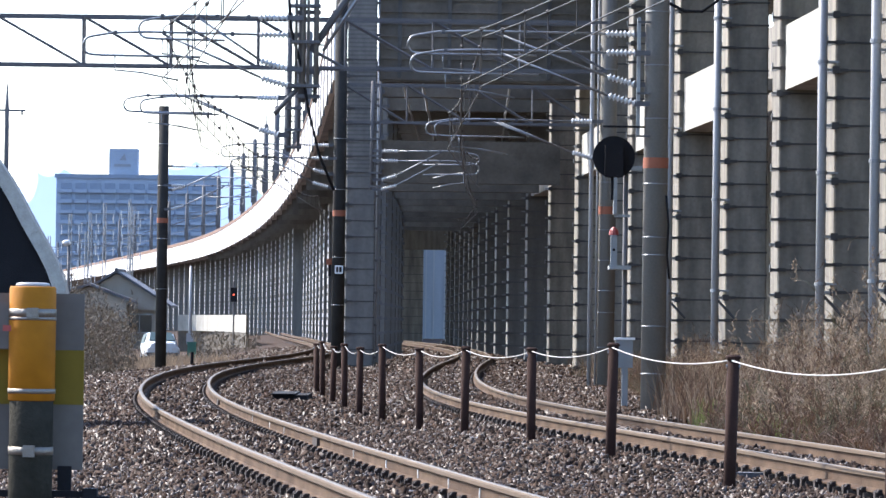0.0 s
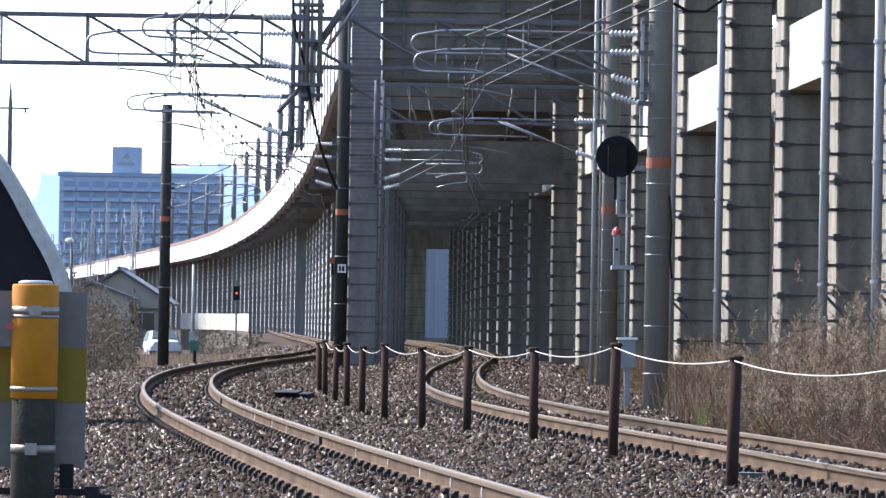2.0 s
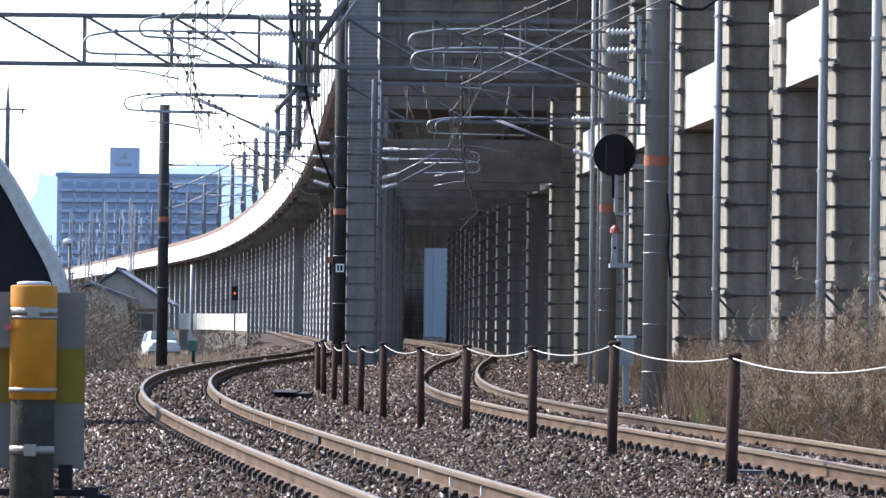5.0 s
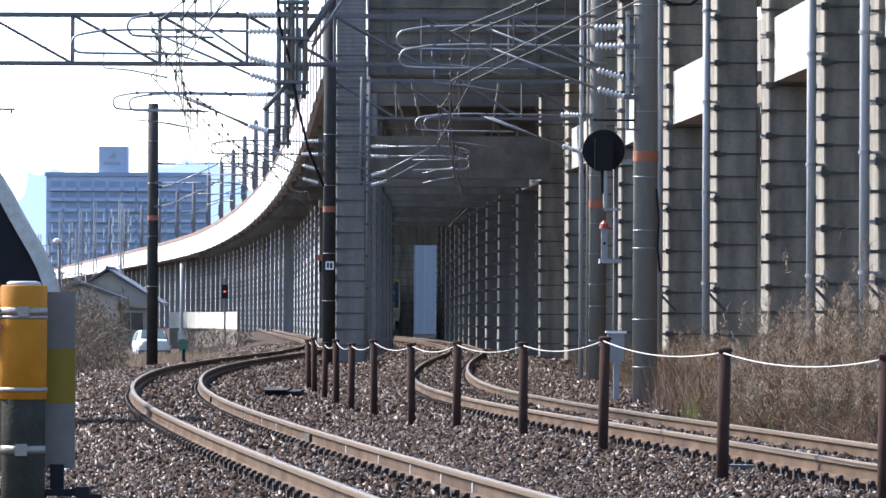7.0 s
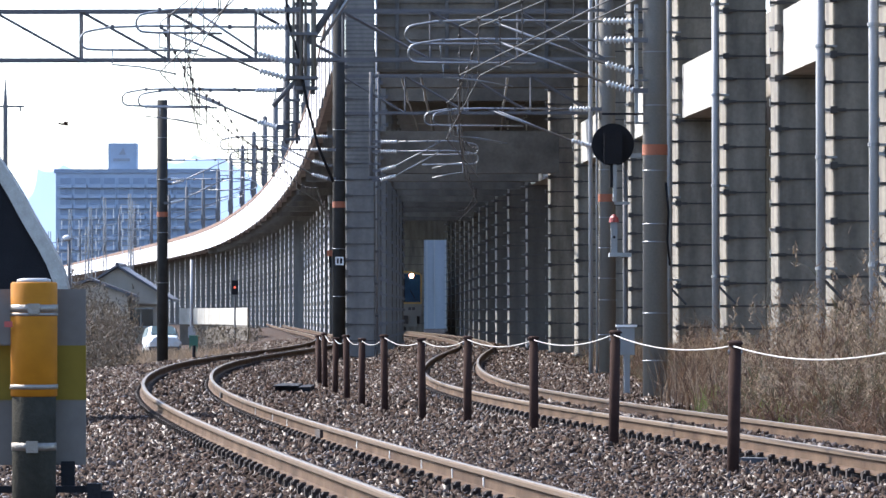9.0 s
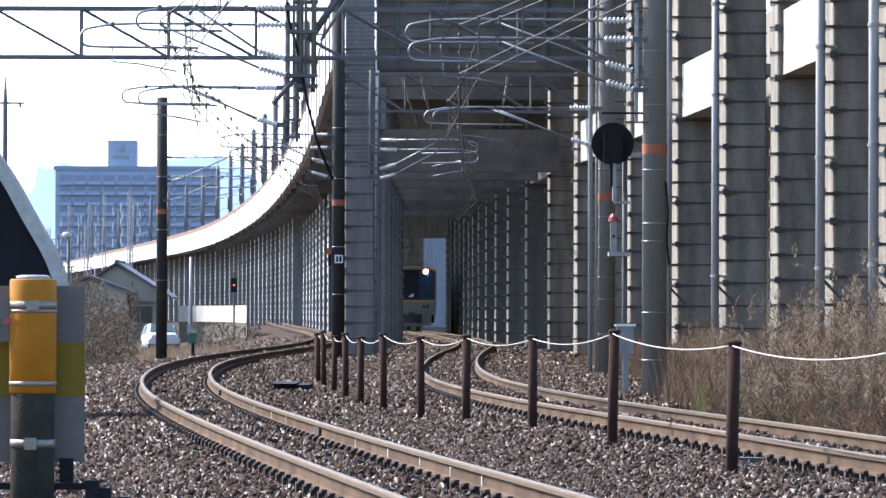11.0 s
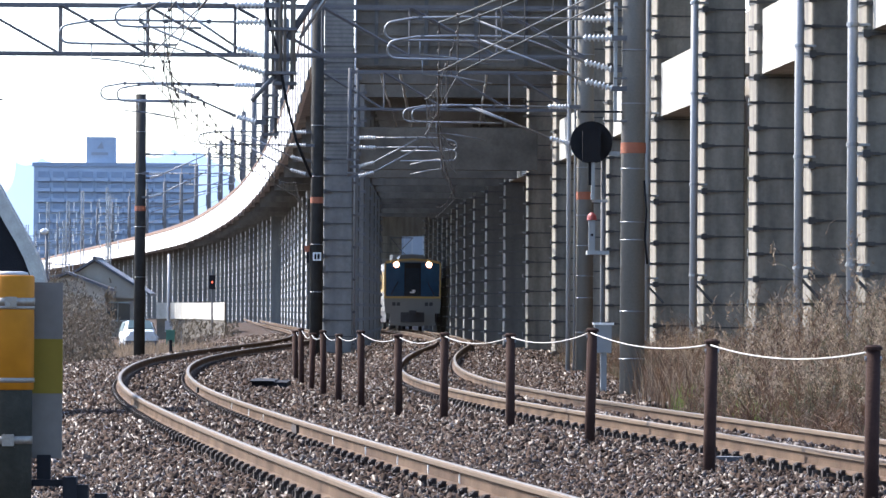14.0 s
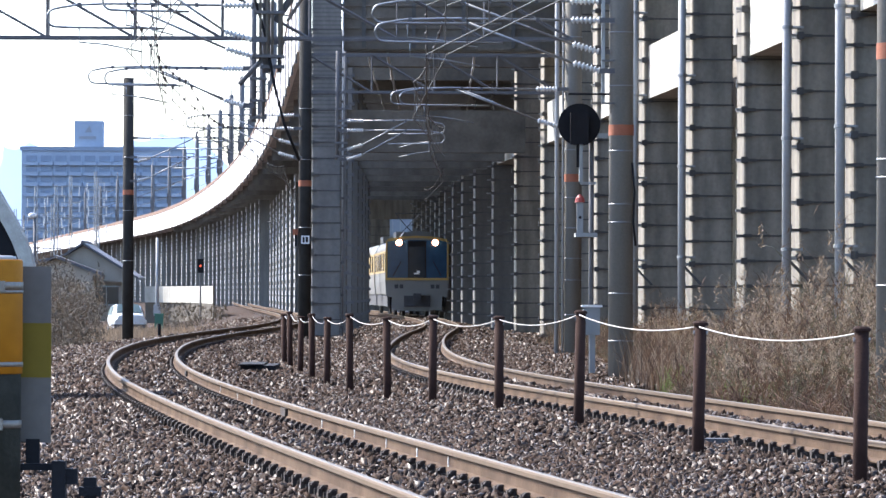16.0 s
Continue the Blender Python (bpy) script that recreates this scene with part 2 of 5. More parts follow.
def frames_of(curve, ys, off=0.0, z=0.0):
    out = []
    for y in ys:
        s = (curve(y + 0.5) - curve(y - 0.5))
        k = math.hypot(1, s)
        cx, cy = 1 / k, -s / k
        out.append((curve(y) + cx * off, y + cy * off, z, cx, cy))
    return out


# ---- plan: the lines of the two tracks and of the viaducts ----
LEFT = spline([(24, 0.8), (30, 0.1), (39.3, -0.97), (51.5, -2.28), (64, -3.45), (75, -4.25), (87, -4.88), (104, -5.38), (118, -5.4), (137, -5.05), (155, -4.65), (175, -4.55), (195, -4.8), (215, -5.3), (250, -6.7), (297, -9.0), (500, -18.4), (830, -34)])
RIGHT = spline([(24, 5.9), (36, 4.0), (41.8, 3.39), (46.6, 2.89), (55, 1.98), (64.4, 1.15), (75, 0.51), (87, 0.2), (105, 0.18), (118, 0.32), (137, 0.68), (154, 1.02), (175, 1.08), (195, 0.84), (215, 0.32), (233, -0.25), (249.5, -0.92), (263.5, -1.6), (285, -2.75), (297, -3.4), (500, -13), (830, -29)])
EDGE = spline([(100, -1.3), (126, -2.3), (140, -2.9), (173, -4.3), (213, -5.85), (275, -8.5), (348, -12.2), (436, -17.4), (519, -23.2), (614, -31.0), (699, -39.8), (760, -47.0), (922, -67.0)])
ROWR = spline([(58, 8.75), (68, 8.28), (78.5, 7.78), (84.8, 7.4), (93.4, 7.02), (103.6, 6.6), (114, 6.06), (124, 5.6), (134, 5.2), (144, 4.8), (155, 4.33), (165, 3.85), (180, 3.17), (200, 2.43), (220, 1.96), (240, 1.7), (280, 1.25), (320, 0.72), (330, 0.6)])
ROWM = spline([(146, -2.62), (156, -2.55), (166, -2.5), (176, -2.4), (196, -2.32), (216, -2.36), (236, -2.95), (256, -4.05), (300, -6.4), (400, -11.0), (500, -15.8), (700, -25.4), (830, -31.5)])


def ground_z(x, y):
    z = -0.34
    dl, dr = abs(x - LEFT(y)), abs(x - RIGHT(y))
    if min(dl, dr) < 1.3:
        z = -0.245
    elif min(dl, dr) < 1.7:
        z = -0.245 - 0.095 * (min(dl, dr) - 1.3) / 0.4
    if dr < 0.45:
        z = -0.15
    elif dl < 0.45:
        z = -0.2
    side = LEFT(y) - 2.6 - x
    if side > 0 and y > 110:
        z -= min(1.0, side * 0.3) * min(1.0, (y - 110) / 60) * 0.75
    return z


# ---- ground ----
def build_ground():
    xs = np.concatenate([[-4000, -1500, -500, -150, -70], np.arange(-40, -10, 2.0), np.arange(-10, 12, 0.25), np.arange(12, 40, 2.0), [70, 150, 500, 1500, 4000]])
    ys = np.concatenate([[-400, -50, 0, 10], np.arange(20, 130, 1.0), np.arange(130, 420, 5.0), [450, 500, 600, 800, 1200, 2000, 3000, 4800]])
    g = Geo()
    for y in ys:
        for x in xs:
            z = ground_z(x, y) if 10 <= y <= 420 and abs(x) < 45 else (-0.34 if x > -20 else -1.0)
            if 20 <= y < 130 and abs(x) < 12:
                z += 0.035 * noise.noise((x * 1.3, y * 0.5, 0)) + 0.02 * noise.noise((x * 5, y * 2, 3))
            g.v.append((float(x), float(y), float(z)))
    n = len(xs)
    g.f = [(j * n + i, j * n + i + 1, (j + 1) * n + i + 1, (j + 1) * n + i) for j in range(len(ys) - 1) for i in range(n - 1)]
    thing("ground", "brown-grey earth and ballast bed under the tracks", "ground", kind="structure", geo=g, material=M_EARTH, smooth=True)


def build_stones():
    rng = np.random.default_rng(4)
    base = np.array([(-1, -1, -1), (1, -1, -1), (1, 1, -1), (-1, 1, -1), (-1, -1, 1), (1, -1, 1), (1, 1, 1), (-1, 1, 1)], float)
    tri = np.array([(0, 2, 1), (0, 3, 2), (4, 5, 6), (4, 6, 7), (0, 1, 5), (0, 5, 4), (1, 2, 6), (1, 6, 5), (2, 3, 7), (2, 7, 6), (3, 0, 4), (3, 4, 7)])
    for y0, y1, dens, size in ((26, 42, 600, 0.022), (42, 62, 340, 0.025), (62, 125, 120, 0.032), (125, 240, 30, 0.05)):
        pos, sz = [], []
        n = int((y1 - y0) * 16 * dens)
        for x, y in zip(rng.uniform(-11, 9, n * 20 // 16), rng.uniform(y0, y1, n * 20 // 16)):
            if abs(x) > 0.11 * y + 0.6:
                continue
            l, r = LEFT(y), RIGHT(y)
            if x < l - 4.6 or x > r + (2.4 if y < 70 else 3.6) + 0.4 * noise.noise((y * 0.3, 0, 7)):
                continue
            d = min(abs(x - l), abs(x - r))
            if abs(d - 0.535) < 0.12 or (d < 0.535 and rng.random() < 0.35):
                continue
            pos.append((x, y, ground_z(x, y) + rng.uniform(-0.01, 0.035)))
            sz.append(size * rng.uniform(0.55, 1.35))
        pos, sz = np.array(pos), np.array(sz)
        k = len(pos)
        v = base[None] * (1 + rng.uniform(-0.7, 0.35, (k, 8, 3)))
        v[:, 4:, :2] *= rng.uniform(0.35, 0.95, (k, 1, 1))
        q = rng.normal(size=(k, 4))
        q /= np.linalg.norm(q, axis=1)[:, None]
        w, x, y, z = q.T
        R = np.stack([1 - 2 * (y * y + z * z), 2 * (x * y - z * w), 2 * (x * z + y * w), 2 * (x * y + z * w), 1 - 2 * (x * x + z * z), 2 * (y * z - x * w), 2 * (x * z - y * w), 2 * (y * z + x * w), 1 - 2 * (x * x + y * y)], 1).reshape(k, 3, 3)
        v = np.einsum("kij,knj->kni", R, v * sz[:, None, None] * np.array([1.6, 1.0, 0.42])) + pos[:, None, :]
        pick = rng.random(k) < 0.3
        for sel, material, label in ((~pick, M_STONE, "loose rust-brown crushed stone ballast round the tracks"), (pick, M_STONE2, "paler sharp-edged stones among the rust-brown ballast")):
            vv = v[sel]
            n = len(vv)
            me = bpy.data.meshes.new("ballast")
            faces = (tri[None] + 8 * np.arange(n)[:, None, None]).reshape(-1, 3)
            me.vertices.add(n * 8)
            me.vertices.foreach_set("co", vv.reshape(-1).astype(np.float32))
            me.loops.add(len(faces) * 3)
            me.loops.foreach_set("vertex_index", faces.reshape(-1).astype(np.int32))
            me.polygons.add(len(faces))
            me.polygons.foreach_set("loop_start", np.arange(0, len(faces) * 3, 3, dtype=np.int32))
            me.update(calc_edges=True)
            me.materials.append(material)
            tagged(new("ballast", me), label, "ballast", kind="stuff")


# ---- tracks ----
HEAD = [(-0.0325, -0.012), (-0.026, -0.001), (0.026, -0.001), (0.0325, -0.012), (0.0325, -0.038), (0.022, -0.046), (-0.022, -0.046), (-0.0325, -0.038)]
WEB = [(-0.012, -0.044), (0.012, -0.044), (0.009, -0.08), (0.011, -0.125), (0.06, -0.142), (0.063, -0.155), (-0.063, -0.155), (-0.06, -0.142), (-0.011, -0.125), (-0.009, -0.08)]


def build_track(name, curve, label):
    track = thing(name, label, "railway track", "railway tracks")
    ys = np.concatenate([np.arange(22, 200, 1.0), np.arange(200, 300, 3.0), np.arange(300, 840, 12.0)])
    for off in (-0.566, 0.566):
        rail = part("rail", Geo().sweep(frames_of(curve, ys, off), WEB), M_RAIL, track, "rusty brown rail web and foot", smooth=False)
        part("rail_head", Geo().sweep(frames_of(curve, ys, off, 0.0), HEAD), M_RAILSIDE, rail, "worn rail head")
        part("running_surface", Geo().sweep(frames_of(curve, ys, off, 0.0), [(-0.021, -0.0012), (0.021, -0.0012), (0.017, 0.0015), (-0.017, 0.0015)]), M_RAILTOP, rail, "polished running surface")
    g = Geo().box(-1.0, 1.0, -0.12, 0.12, -0.4, -0.275)
    g.box(-0.66, -0.47, -0.09, 0.09, -0.276, -0.165).box(0.47, 0.66, -0.09, 0.09, -0.276, -0.165)
    sleeper_mesh = g.mesh("sleeper", M_SLEEPER)
    clip_mesh = Geo().box(-0.028, 0.028, -0.035, 0.035, -0.215, -0.13).tube([(-0.02, -0.06, -0.15), (0.0, -0.03, -0.13), (0.03, 0.0, -0.13), (0.0, 0.03, -0.13), (-0.02, 0.06, -0.15)], 0.011, 5).mesh("rail_clip", M_CLIP)
    far = Geo()
    y = 24.0
    while y < 300:
        x, fy, _, cx, cy = frames_of(curve, [y])[0]
        m = Matrix.Translation((x, fy, 0)) @ Matrix.Rotation(math.atan2(cy, cx), 4, "Z")
        if y < 120:
            s = part("sleeper", sleeper_mesh, None, track, m=m)
            for o in (-0.66, -0.472, 0.472, 0.66):
                part("rail_clip", clip_mesh, None, s, m=Matrix.Translation((o, 0, 0)))
        else:
            far.box(-1.0, 1.0, -0.12, 0.12, -0.36, -0.24, m)
        y += 0.6
    part("sleepers", far, M_SLEEPER, track, kind="stuff")
    return track


# ---- viaduct columns ----
HOOP_STEP = 0.5


def column_meshes(w, z0, z1, concrete=None):
    h = w / 2
    c = 0.03
    g = Geo()
    prof = [(-h, -h + c), (-h + c, -h), (h - c, -h), (h, -h + c), (h, h - c), (h - c, h), (-h + c, h), (-h, h - c)]
    g.add([(a, b, z0) for a, b in prof] + [(a, b, z1) for a, b in prof], [(i, (i + 1) % 8, 8 + (i + 1) % 8, 8 + i) for i in range(8)] + [tuple(range(8)), tuple(reversed(range(8, 16)))])
    shaft = g.mesh("shaft", concrete or M_CONC)
    o = h + 0.016
    hoop = Geo()
    for a0, a1, b0, b1 in ((-o, o, -o, -h), (-o, o, h, o), (-o, -h, -h, h), (h, o, -h, h)):
        hoop.box(a0, a1, b0, b1, -0.018, 0.018)
    clamp = Geo().box(-o - 0.05, -h + 0.06, -o - 0.05, -h + 0.06, -0.065, 0.065).box(-h + 0.06, -h + 0.22, -o - 0.03, -o, -0.03, 0.03).box(-o - 0.16, -o - 0.05, -o - 0.03, -o + 0.01, -0.025, 0.025)
    return shaft, hoop, clamp


def build_column(meshes, x, y, rz, z0, z1, detailed, name="viaduct_column", label="grey concrete viaduct column strapped with dark steel hoops"):
    shaft, hoop, clamp = meshes
    ob = thing(name, label, "column", "viaduct columns", m=pose(x, y, 0, 0, 0, rz))
    part("shaft", shaft, None, ob)
    if detailed:
        k, z = 0, z0 + 0.35
        while z < z1 - 0.2:
            part("steel_hoop", detailed[0], None, ob, "dark steel strap", m=Matrix.Translation((0, 0, z)))
            part("hoop_clamp", detailed[1 + k % 2], None, ob, m=Matrix.Translation((0, 0, z)))
            z += HOOP_STEP
            k += 1
    else:
        # On far columns this mesh is the painted sunlit strips, not hoops
        part("steel_hoops", hoop, None, ob, kind="stuff")
    return ob


def row_angle(curve, y):
    return math.degrees(math.atan2(-(curve(y + 1) - curve(y - 1)), 2))


def build_viaduct():
    z0, z1 = -0.6, 9.78
    shaft, hoop, clamp = column_meshes(0.9, z0, z1)
    hoop_me = hoop.mesh("steel_hoop", M_HOOP)
    clamp_me = clamp.mesh("hoop_clamp", M_HOOP)
    hook_me = Geo().box(-0.47, -0.3, -0.51, -0.46, -0.035, 0.035).box(-0.62, -0.42, -0.51, -0.46, -0.025, 0.025).box(-0.62, -0.595, -0.51, -0.46, -0.05, 0.1).mesh("hoop_clamp", M_HOOP)
    for me in (clamp_me, hook_me):  # the bolt ends are bare galvanised steel
        me.materials.append(M_GALV)
        for f in me.polygons[-6:]:
            f.material_index = 1
    joined = Geo()
    z = z0 + 0.35
    while z < z1 - 0.2:
        joined.add([(p[0], p[1], p[2] + z) for p in hoop.v], hoop.f)
        z += HOOP_STEP
    joined_me = joined.mesh("steel_hoops", M_HOOP)
    clamped = Geo()
    for i in range(19):  # hoops with a clamp block on each front corner
        z = z0 + 0.35 + i * HOOP_STEP
        clamped.add([(p[0], p[1], p[2] + z) for p in hoop.v], hoop.f)
        for x, w in ((-0.47, 0.075), (0.46, 0.045)):
            clamped.box(x - w, x + w, -0.56, -0.42, z - 0.06, z + 0.06)
        clamped.box(-0.67, -0.47, -0.53, -0.47, z - 0.025, z + 0.025)
    clamped_me = clamped.mesh("steel_hoops", M_STEEL)
    for i, f in enumerate(clamped_me.polygons):  # bare bolt ends
        if (i // 6) % 7 == 6:
            f.material_index = 1
    clamped_me.materials.append(M_GALV)
    z_near = 12.2
    near = (column_meshes(0.9, z0, z_near)[0], joined_me, None)
    # Added pale strips paint broken sunlight down each far column's left face
    sparse = Geo()
    z, k = z0 + 0.35, 0
    while z < z1 - 0.7:
        sparse.box(-0.48, -0.452, -0.47, 0.44, z, z + (0.26, 0.42, 0.33)[k % 3])
        z += 0.56
        k += 1
    shade_shaft = column_meshes(0.9, z0, z1, M_SHADEGREY)[0]
    far = (shade_shaft, sparse.mesh("sunlit_strips", M_SUNSTRIP), None)
    middle = (shade_shaft, clamped_me, None)
    det = (hoop_me, clamp_me, hook_me)
    col_ys = [68, 78.5, 84.8, 93.4, 103.6, 114, 120.5, 127.5, 137.5, 148.5, 161, 173, 185, 195, 205, 216, 228, 240, 256, 272, 290, 308, 326]
    for y in col_ys:
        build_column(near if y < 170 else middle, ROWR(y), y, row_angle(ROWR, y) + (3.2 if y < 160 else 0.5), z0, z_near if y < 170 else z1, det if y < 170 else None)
    tall = column_meshes(0.9, z0, 11.9, M_SHADEGREY)[0]
    for y in (146, 156, 166, 176, 186, 196, 206, 216, 226, 236):
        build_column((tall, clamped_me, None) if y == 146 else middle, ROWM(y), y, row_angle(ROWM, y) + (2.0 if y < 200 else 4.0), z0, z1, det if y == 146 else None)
    for y in [68, 78.5, 84.8, 93.4, 103.6, 114, 120.5, 127.5, 137.5, 148.5]:
        build_column(near, ROWR(y) + 6.5, y, row_angle(ROWR, y), z0, z_near, None)
    y = 248.0
    while y < 1000:
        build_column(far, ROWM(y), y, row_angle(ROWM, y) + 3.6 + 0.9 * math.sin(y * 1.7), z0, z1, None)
        y += 15.0
    y = 410.0
    while y < 900:
        build_column(far, EDGE(y) + 3.0, y, row_angle(EDGE, y) + 1.1 + 0.5 * math.sin(y * 1.7), z0, z1, None)
        y += 13.0
    bands = Geo()
    z = 5.6
    while z < 11.8:
        bands.box(-0.458, 0.458, -0.458, 0.458, z, z + 0.05)
        z += 0.13
    part("band_wrap", bands, M_SHADEGREY, thing("band_jacket", "close-set weathered grey bands round the upper column", "bands", m=pose(ROWM(146), 146, 0, 0, 0, row_angle(ROWM, 146) + 2.0)), kind="stuff")
    # mid-height ties between pairs of columns
    for a, b in ((68, 78.5), (84.8, 93.4), (103.6, 114), (120.5, 127.5), (137.5, 148.5), (161, 173)):
        x0, x1 = ROWR(a) - 0.3, ROWR(b) - 0.3
        ang = math.atan2(-(x1 - x0), b - a)
        m = Matrix.Translation((x0, a, 0)) @ Matrix.Rotation(ang, 4, "Z")
        ln = math.hypot(b - a, x1 - x0)
        thing("tie_beam", "pale concrete tie beam between two viaduct columns", "beam", "tie beams", geo=Geo().box(-0.02, 0.62, 0.452, ln - 0.452, 5.82, 7.1, m), material=M_CONCW)
    # decks
    for y0, y1, zd in ((58, 170, 12.2), (171, 330, 9.78)):
        fr = frames_of(ROWR, np.arange(y0, y1, 4.0))
        deck = thing("viaduct_deck", "grey concrete deck of the viaduct beside the tracks", "viaduct", "viaduct decks", kind="structure")
        part("deck_slab", Geo().sweep(fr, [(-1.3, zd + 0.07), (-1.3, zd + 0.02), (-0.5, zd), (8.5, zd), (8.5, zd + 0.42), (-1.3, zd + 0.42)]), M_CONC, deck)
        part("parapet", Geo().sweep(fr, [(-1.5, zd + 0.02), (-1.304, zd + 0.02), (-1.304, zd + 2.0), (-1.5, zd + 2.0)]), M_PARAPET, deck, "white concrete parapet")
    ys2 = np.concatenate([np.arange(165, 330, 6.0), np.arange(330, 1300, 20.0)])
    fr2 = frames_of(EDGE, ys2)
    deck2 = thing("viaduct_deck", "curved concrete deck with white parapet above the tracks", "viaduct", "viaduct decks", kind="structure")
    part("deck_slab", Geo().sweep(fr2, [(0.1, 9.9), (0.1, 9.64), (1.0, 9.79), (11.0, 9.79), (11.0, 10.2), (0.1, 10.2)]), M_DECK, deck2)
    par = part("parapet", Geo().sweep(fr2, [(0.0, 9.62), (0.22, 9.62), (0.22, 11.95), (0.0, 11.95)]), M_PARAPET, deck2, "white concrete parapet")
    part("coping", Geo().sweep(fr2, [(-0.05, 11.955), (0.3, 11.955), (0.3, 12.08), (-0.05, 12.08)]), M_RUSTRAIL, deck2, "rust-stained coping")
    part("cable_trough", Geo().sweep(fr2, [(0.3, 12.09), (0.7, 12.09), (0.7, 12.55), (0.3, 12.55)]), M_RUSTRAIL, deck2, "rust-brown cable trough and rail")
    jm = Geo().box(-0.05, 0.02, -0.07, 0.07, 9.3, 11.95).mesh("joint_strip", M_STEEL)
    y = 168.0
    while y < 930:
        part("joint_strip", jm, None, par, m=pose(EDGE(y), y, 0, 0, 0, row_angle(EDGE, y)))
        y += 9.0 + 0.02 * (y - 150)
    # deck between the rows over the right-hand track
    ys3 = np.arange(165.2, 330, 5.0)
    g, gb = Geo(), Geo()
    fs = []
    for y in ys3:
        fs.append((EDGE(y) + 11.0, ROWR(y) - 0.5))
    for i in range(len(ys3) - 1):
        y0, y1 = ys3[i], ys3[i + 1]
        a0, a1 = EDGE(y0) + 0.9, max(fs[i]) + 0.3
        b0, b1 = EDGE(y1) + 0.9, max(fs[i + 1]) + 0.3
        g.add([(a0, y0, 9.745), (a1, y0, 9.745), (b1, y1, 9.745), (b0, y1, 9.745), (a0, y0, 9.785), (a1, y0, 9.785), (b1, y1, 9.785), (b0, y1, 9.785)], [(0, 1, 2, 3), (4, 5, 6, 7), (0, 1, 5, 4), (2, 3, 7, 6)])
    y = 172.0
    while y < 640:
        x1 = ROWM(y) if y < 430 else EDGE(y) + 4.0
        thing("deck_rib", "dark concrete rib under the curved viaduct deck", "beam", "deck ribs", geo=Geo().box(EDGE(y) + 0.5, x1, y - 0.25, y + 0.25, 9.0, 9.74), material=M_SHADEGREY)
        y += 12.0 + 0.03 * (y - 160)
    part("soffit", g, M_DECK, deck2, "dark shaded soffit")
    # Guessed beam closing the deck's end; overhead shade put into its brown
    head = thing("pier_head", "shade-darkened concrete portal beam at the deck's end", "beam", m=pose(0, 146.3, 0))
    xa, xb = ROWM(146) + 0.5, ROWR(146) + 0.6
    part("beam", Geo().box(xa, xb, -0.4, 0.45, 8.6, 11.9), M_SHADEBROWN, head)
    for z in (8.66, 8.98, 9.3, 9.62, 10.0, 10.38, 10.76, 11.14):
        part("ledge", Geo().box(xa, xb, -0.46, -0.402, z, z + 0.09), M_SHADEBROWN, head)
    for i in range(5):
        x = xa + 0.6 + i * 1.55
        part("bracket", Geo().box(x, x + 0.12, -0.5, -0.402, 8.7, 11.2), M_HOOP, head)
    # thin joists between the cross beams, and cables hung under the soffit
    for y in (171, 181, 191, 201, 211):
        thing("deck_joist", "pale grey concrete joist under the viaduct deck", "beam", "deck joists", geo=Geo().box(ROWM(y) - 0.45, ROWR(y) + 0.45, y - 0.15, y + 0.15, 9.2, 9.74), material=M_DECK)
    for off, z, r in ((1.3, 8.45, 0.035), (1.9, 8.52, 0.05), (4.6, 8.5, 0.04)):
        pts = [(ROWM(y) + off, y, z - 0.12 * (i % 2)) for i, y in enumerate(np.arange(146, 247, 5.0))]
        thing("soffit_cable", "dark sagging cable hung under the viaduct deck", "cable", "soffit cables", geo=Geo().tube(pts, r, 6), material=M_PIPE, smooth=True)
    cond = thing("column_conduit", "thin bare steel conduit up the corner of a column", "pipe", m=pose(ROWM(146) + 0.52, 145.4, 0))
    part("tube", Geo().tube([(0, 0, -0.5), (0, 0, 11.5)], 0.028, 8), M_GALV, cond, smooth=True)
    for z in range(12):
        part("saddle", Geo().box(-0.06, 0.06, -0.05, 0.15, z - 0.02, z + 0.05), M_HOOP, cond)
    thing("abutment_pier", "plain pale grey concrete pier at the viaduct's far end", "pier", geo=Geo().box(0.15, 0.95, 331.2, 332.4, -0.6, 9.7), material=M_CONC)
    gs = thing("track_signal", "small dark signal with a lit green lamp", "signal", m=pose(0.68, 330.5, 0))
    part("mast", Geo().tube([(0, 0, -0.5), (0, 0, 4.7)], 0.06, 8), M_STEEL, gs)
    part("head", Geo().box(-0.22, 0.22, -0.1, 0.1, 3.7, 4.6), M_DARK, gs)
    part("green_lamp", Geo().tube([(0, -0.14, 4.1), (0, -0.1, 4.1)], 0.07, 10), M_SIGNGREEN, gs, "lit green lamp")
    for y in (156, 166, 176, 186, 196, 206, 216, 226, 236, 246, 256, 270, 285, 300, 320):
        xl = ROWM(y) - 0.45
        # Near beams carry painted shade, far ones the paled deck concrete
        thing("cross_beam", "grey concrete cross beam under the viaduct deck", "beam", "cross beams", geo=Geo().box(xl, ROWR(y) + 0.45, y - 0.4, y + 0.4, 8.6, 9.74), material=M_SHADEBROWN if y < 180 else M_DECK)
    for y in (156, 166, 176, 186, 196, 206, 216, 226, 236):
        xl = ROWM(y) + 0.45
        # Nearest ties get the brown shade colour, the rest the grey one
        thing("cross_tie", "grey concrete tie beam across the track below the deck", "beam", "cross ties", geo=Geo().box(xl, ROWR(y) - 0.47, y - 0.35, y + 0.35, 5.75, 7.15), material=M_SHADEBROWN if y < 170 else M_SHADEGREY)
    thing("cross_beam", "grey concrete cross beam under the viaduct deck", "beam", "cross beams", geo=Geo().box(-3.2, 0.2, 330.0, 331.0, 6.25, 9.74), material=M_CONC)
